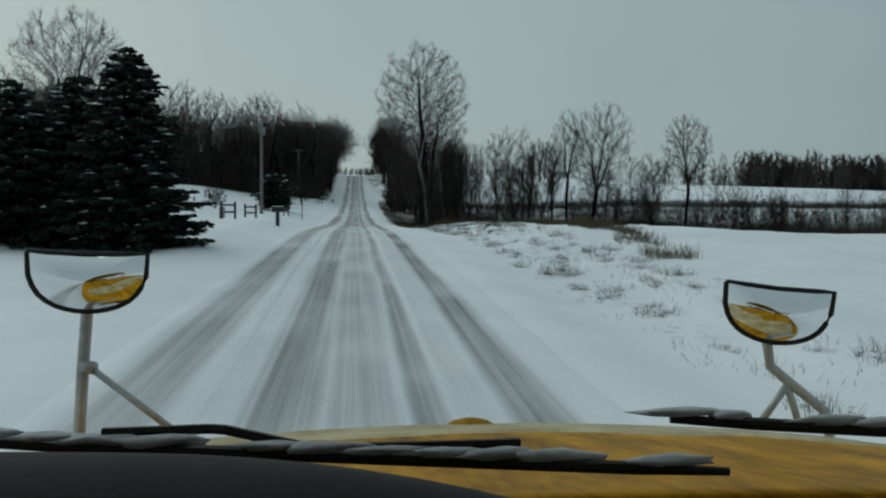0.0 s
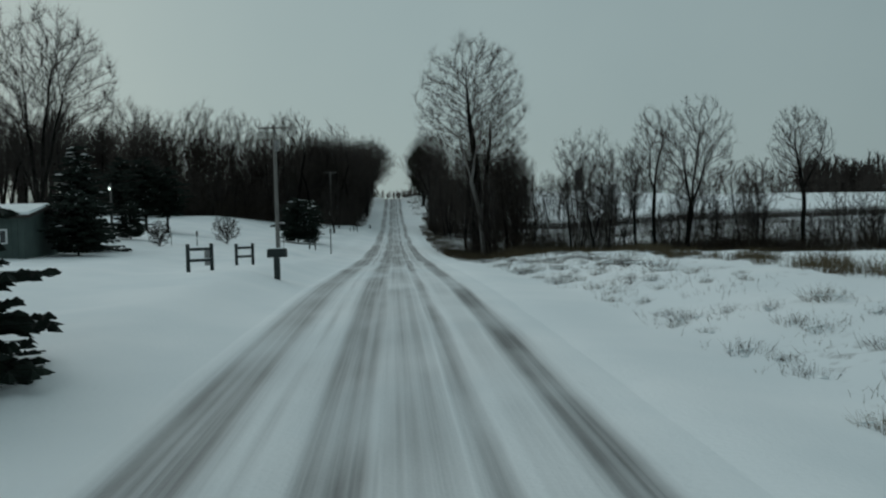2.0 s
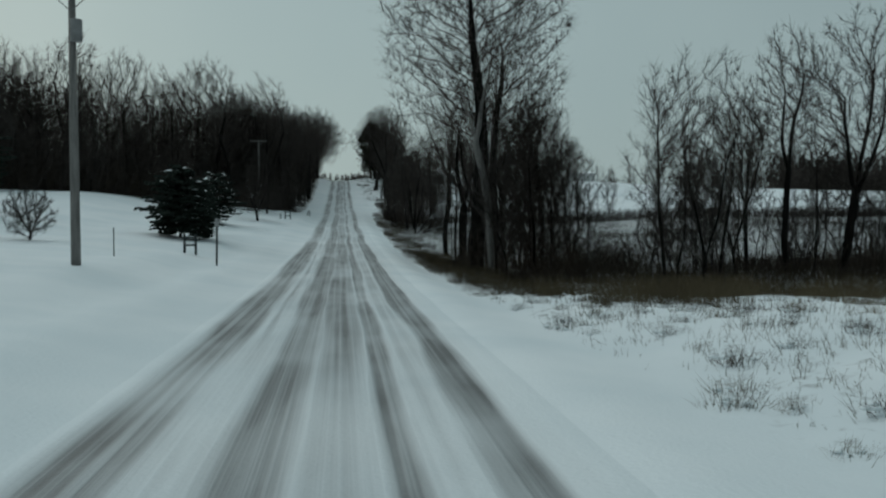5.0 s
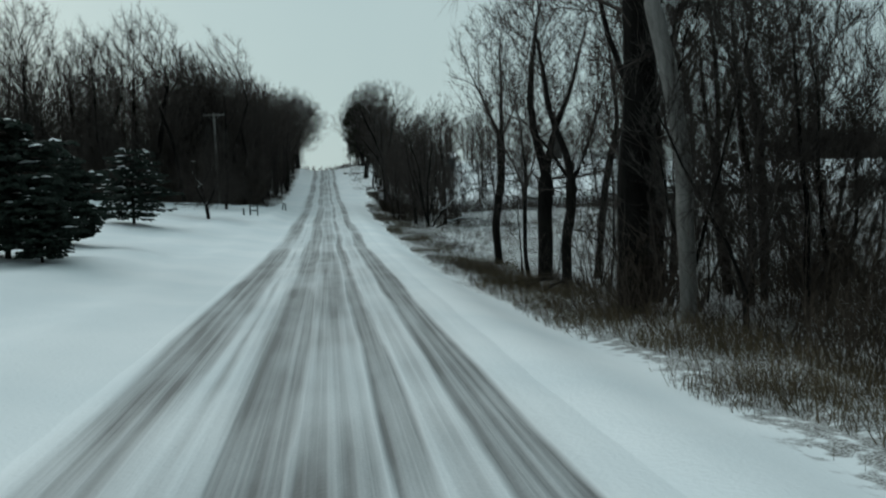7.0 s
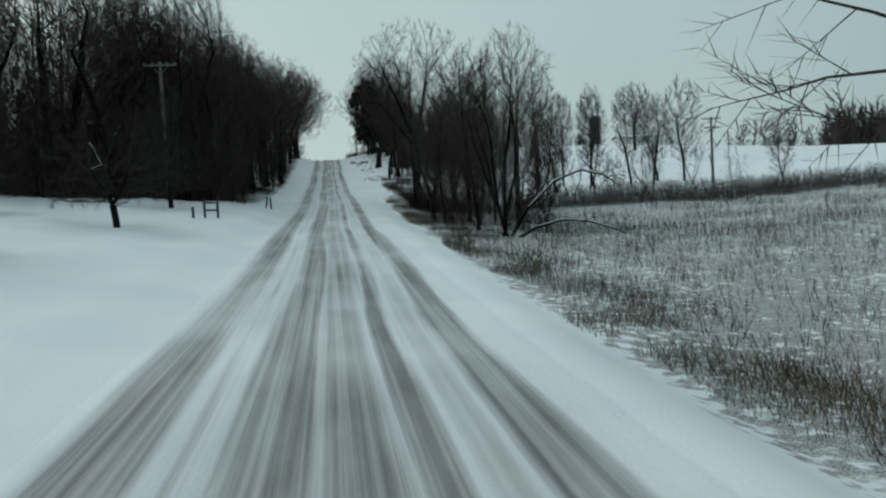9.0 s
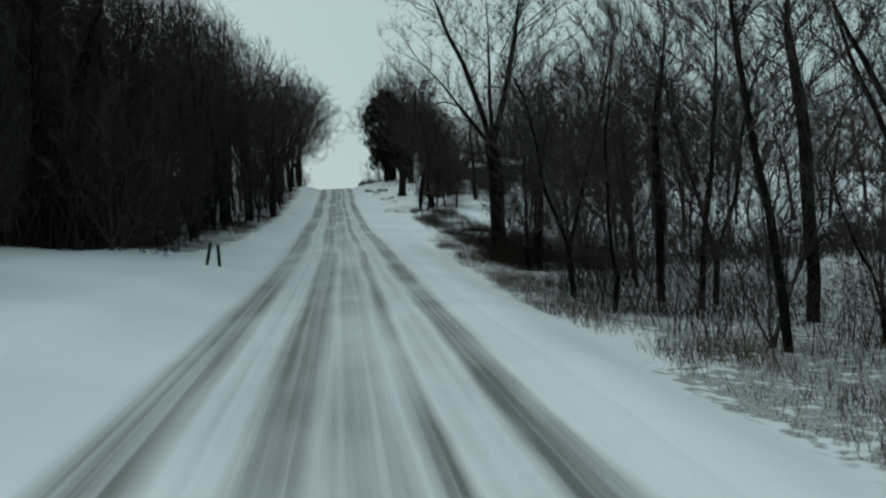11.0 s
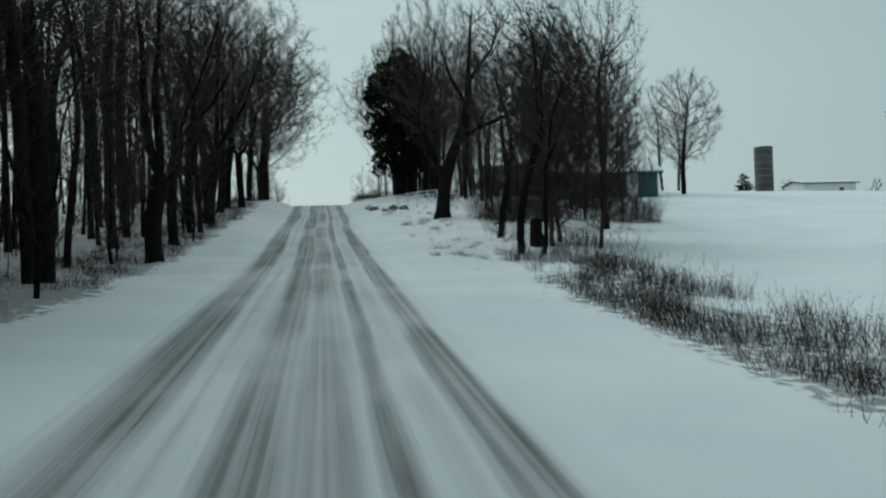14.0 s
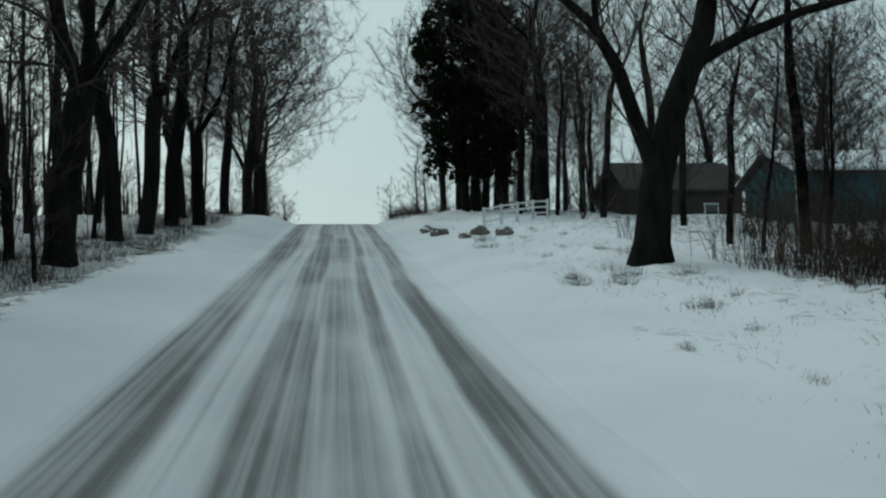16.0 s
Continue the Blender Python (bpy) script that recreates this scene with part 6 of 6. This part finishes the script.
def hood_z(x, y):
    c = (x - BX) / 1.1
    z = 1.745 + (2.45 - y) * 0.19 - 0.06 * c * c
    if y > 2.4:
        z -= 1.9 * (y - 2.4) ** 2
    e = abs(c) - 1.0
    if e > 0:
        z -= 2.2 * e * e + 0.25 * e
    return z


def bus_sheet(name, xs, ys, f, material, label="", thick=0.02, parent=None):
    w = len(xs)
    V = [(x, y, f(x, y)) for y in ys for x in xs]
    m = len(V)
    V += [(x, y, z - thick) for x, y, z in V]
    F = []
    for j in range(len(ys) - 1):
        for i in range(w - 1):
            a = j * w + i
            F += [(a, a + 1, a + w + 1, a + w), (m + a + w, m + a + w + 1, m + a + 1, m + a)]
    ring = [i for i in range(w)] + [j * w + w - 1 for j in range(1, len(ys))] + [(len(ys) - 1) * w + i for i in range(w - 2, -1, -1)] + [j * w for j in range(len(ys) - 2, 0, -1)]
    F += [(ring[i], ring[i] + m, ring[(i + 1) % len(ring)] + m, ring[(i + 1) % len(ring)]) for i in range(len(ring))]
    return link_mesh(name, V, F, material, parent or bus, label, smooth=True)


bus_sheet("hood", lines((BX - 1.25, BX + 1.25, 0.06)), lines((1.0, 2.75, 0.06)), hood_z, BUS_YELLOW, "dull yellow hood streaked with ice")
bus_sheet("ice_film", lines((BX - 1.12, BX + 1.12, 0.05)), [1.98 + 0.04 * k for k in range(13)], lambda x, y: hood_z(x, y) + 0.003 + (0.004 if y > 2.1 + 0.1 * noise.noise((x * 4, 1, 2)) else -0.009), FROST, "pale film of ice over the front of the hood", 0.003)
bm = bmesh.new()
bmesh.ops.create_uvsphere(bm, u_segments=16, v_segments=8, radius=1.0, matrix=Matrix.Translation((BX, 2.42, hood_z(BX, 2.42) - 0.005)) @ Matrix.Diagonal((0.075, 0.05, 0.028, 1)))
part("hood_emblem", bm, BUS_YELLOW, bus, "rounded hood ornament base", smooth=True)
part("cowl", boxed(BX - 1.15, BX + 1.15, 0.78, 1.02, 1.2, 1.97), BUS_YELLOW, bus, bevel=0.02)
part("grille_panel", boxed(BX - 0.95, BX + 0.95, 2.62, 2.7, 0.75, 1.5), BUS_YELLOW, bus, bevel=0.02)
for i in range(6):
    part("grille_bar", boxed(BX - 0.55, BX + 0.55, 2.7, 2.73, 0.85 + 0.1 * i, 0.9 + 0.1 * i), BLACK, bus, bevel=0.006)
for s in (-1, 1):
    bm = bmesh.new()
    bmesh.ops.create_cone(bm, segments=20, radius1=0.11, radius2=0.1, depth=0.06, cap_ends=True, matrix=Matrix.Translation((BX + s * 0.76, 2.73, 1.15)) @ Matrix.Rotation(radians(90), 4, "X"))
    part("headlight", bm, STEEL, bus)
    part("fender", boxed(BX + s * 1.16 - 0.12, BX + s * 1.16 + 0.12, 1.15, 2.65, 0.95, 1.42), BUS_YELLOW, bus, bevel=0.06)
    bm = bmesh.new()
    bmesh.ops.create_cone(bm, segments=28, radius1=0.5, radius2=0.5, depth=0.26, cap_ends=True, matrix=Matrix.Translation((BX + s * 1.05, 1.95, 0.55)) @ Matrix.Rotation(radians(90), 4, "Y"))
    w = part("tyre", bm, BLACK, bus, bevel=0.03)
    bm = bmesh.new()
    bmesh.ops.create_cone(bm, segments=20, radius1=0.28, radius2=0.24, depth=0.28, cap_ends=True, matrix=Matrix.Translation((BX + s * 1.06, 1.95, 0.55)) @ Matrix.Rotation(radians(90), 4, "Y"))
    part("rim", bm, STEEL, w)
    bm = bmesh.new()
    bmesh.ops.create_cone(bm, segments=28, radius1=0.5, radius2=0.5, depth=0.5, cap_ends=True, matrix=Matrix.Translation((BX + s * 0.9, -5.2, 0.28)) @ Matrix.Rotation(radians(90), 4, "Y"))
    part("tyre", bm, BLACK, bus, bevel=0.03)
    part("side_wall", boxed(BX + s * 1.17 - 0.03, BX + s * 1.17 + 0.03, -8.6, 0.78, 0.6, 1.75), BUS_YELLOW, bus)
    for i in range(9):
        part("window_post", boxed(BX + s * 1.17 - 0.03, BX + s * 1.17 + 0.03, -8.6 + 1.16 * i, -8.5 + 1.16 * i, 1.752, 2.6), BUS_YELLOW, bus)
part("bumper", boxed(BX - 1.15, BX + 1.15, 2.78, 2.9, 0.5, 0.8), BLACK, bus, bevel=0.02)
part("floor", boxed(BX - 1.13, BX + 1.13, -8.6, 0.76, 0.7, 0.78), BLACK, bus)
part("rear_wall", boxed(BX - 1.2, BX + 1.2, -8.66, -8.61, 0.6, 2.95), BUS_YELLOW, bus)
V, F = [], []
for yy in (-8.6, 0.6):
    for i in range(13):
        a = math.pi * i / 12
        V.append((BX + 1.2 * math.cos(a), yy, 2.6 + 0.4 * math.sin(a)))
    for i in range(13):
        a = math.pi * (12 - i) / 12
        V.append((BX + 1.15 * math.cos(a), yy, 2.6 + 0.35 * math.sin(a)))
F = [(i, (i + 1) % 26, (i + 1) % 26 + 26, i + 26) for i in range(26)] + [tuple(range(26))[::-1], tuple(range(26, 52))]
link_mesh("roof", V, F, BUS_YELLOW, bus, smooth=True)


def dash_z(x, y):
    return 2.2 - 0.04 * (x + 0.1) - 0.45 * (x + 0.05) ** 2 * (1 if x > -0.05 else 0.2) - 0.9 * max(0.0, 0.53 - y) ** 1.2 - 3.0 * max(0.0, y - 0.55) ** 2 + 0.008


bus_sheet("dashboard", lines((-0.7, 0.45, 0.04)), lines((0.3, 0.72, 0.03)), dash_z, DASH, "dark grey dashboard hood", 0.1)


def wiper(x0, z0, x1, z1, y0, y1, seed, arm=True):
    r = random.Random(seed)
    a, c = Vector((x0, y0, z0)), Vector((x1, y1, z1))
    blade = link_mesh("wiper_blade", *rod([tuple(a.lerp(c, i / 8)) for i in range(9)], [0.004] + [0.0065] * 7 + [0.004], 8), BLACK, bus, "black rubber wiper blade")
    for i in range(13):
        t = 0.02 + 0.075 * i
        p = a.lerp(c, t)
        if r.random() < 0.8 and t < 0.97:
            bm = bmesh.new()
            bmesh.ops.create_icosphere(bm, subdivisions=2, radius=1.0)
            for v in bm.verts:
                v.co *= 1 + 0.55 * noise.noise(v.co * 1.7 + Vector((seed + i, 0, 0)))
            bmesh.ops.transform(bm, matrix=Matrix.Translation((p.x, p.y + 0.004, p.z + 0.007)) @ Matrix.Diagonal((r.uniform(0.02, 0.05), 0.01, r.uniform(0.004, 0.0085), 1)), verts=bm.verts)
            part("slush", bm, GREY_ICE, blade, "frozen slush on the blade", smooth=True)
    if not arm:
        return
    m = a.lerp(c, 0.45)
    link_mesh("wiper_arm", *rod([(m.x - 0.2, m.y + 0.03, m.z + 0.018), (m.x - 0.1, m.y + 0.03, m.z + 0.02), (m.x - 0.085, m.y + 0.025, m.z + 0.02), (m.x, m.y + 0.01, m.z + 0.004), (m.x + 0.2, m.y + 0.015, m.z + 0.004)], 0.005, 6), BLACK, bus)


wiper(-0.27, 2.147, 0.437, 2.125, 0.832, 0.759, 3)
wiper(0.4, 2.162, 1.05, 2.13, 0.814, 0.75, 8, False)


def mirror(cx, cy, cz, w, h, tilt, turn, rods, seed):
    """A rounded, D-shaped convex cross-view mirror in a black rim."""
    outline = []
    for i in range(9):
        s = i / 8
        outline.append((-0.5 + s, 0.42 + 0.03 * abs(2 * s - 1)))
    for i in range(1, 16):
        a = math.pi * i / 16
        outline.append((0.5 * math.cos(a) * (1.0 if abs(math.cos(a)) > 0.97 else 0.985), 0.40 - 0.9 * math.sin(a) ** 0.62))
    n = len(outline)
    m = Matrix.Translation((cx, cy, cz)) @ Matrix.Rotation(turn, 4, "Z") @ Matrix.Rotation(tilt, 4, "Y")
    put = lambda x, y, z: tuple(m @ Vector((x * w, y, z * h)))
    V, F = [put(0, -0.07, 0.0)], []
    for k in range(1, 8):
        t = k / 7
        for x, z in outline:
            V.append(put(x * t, -0.07 * (1 - t * t), z * t))
    for i in range(n):
        F.append((0, 1 + (i + 1) % n, 1 + i))
        for k in range(6):
            a, c = 1 + k * n + i, 1 + k * n + (i + 1) % n
            F.append((a, c, c + n, a + n))
    glass = link_mesh("mirror", V, F, MIRROR, bus, "convex cross-view mirror glass", smooth=True)
    V, F = [], []
    pts = [put(x, 0.0, z) for x, z in outline]
    tube(V, F, pts + [pts[0]], [0.0085] * (n + 1), 6)
    link_mesh("rim", V, F, BLACK, glass, "black rubber rim", smooth=True)
    V, F = [put(0, 0.03, 0)], []
    V += [put(x * 0.98, 0.012, z * 0.98) for x, z in outline]
    F = [(0, 1 + i, 1 + (i + 1) % n) for i in range(n)]
    link_mesh("back", V, F, BLACK, glass, "black mirror back")
    for pts, r in rods:
        link_mesh("mirror_arm", *rod(pts, r, 10), STEEL, bus, "scuffed steel mirror arm", smooth=True)


mirror(-0.727, 2.69, 2.152, 0.345, 0.19, 0.03, 0.12, [([(-0.738, 2.72, 2.15), (-0.738, 2.72, 2.06), (-0.743, 2.69, 1.89), (-0.763, 2.674, 1.5)], 0.018), ([(-0.721, 2.68, 1.888), (-0.456, 2.643, 1.69)], 0.011), ([(-0.75, 2.69, 1.89), (-0.705, 2.675, 1.885)], 0.02)], 1)
mirror(1.369, 2.472, 2.067, 0.32, 0.18, 0.09, -0.2, [([(1.355, 2.5, 2.06), (1.352, 2.5, 1.98), (1.355, 2.48, 1.903), (1.412, 2.458, 1.852), (1.516, 2.444, 1.769), (1.535, 2.437, 1.66), (1.54, 2.437, 1.45)], 0.016), ([(1.399, 2.459, 1.848), (1.318, 2.464, 1.73)], 0.011), ([(1.399, 2.459, 1.848), (1.433, 2.452, 1.74)], 0.011)], 2)
tagged(bus, "yellow school bus with icy hood and crossview mirrors", "bus")
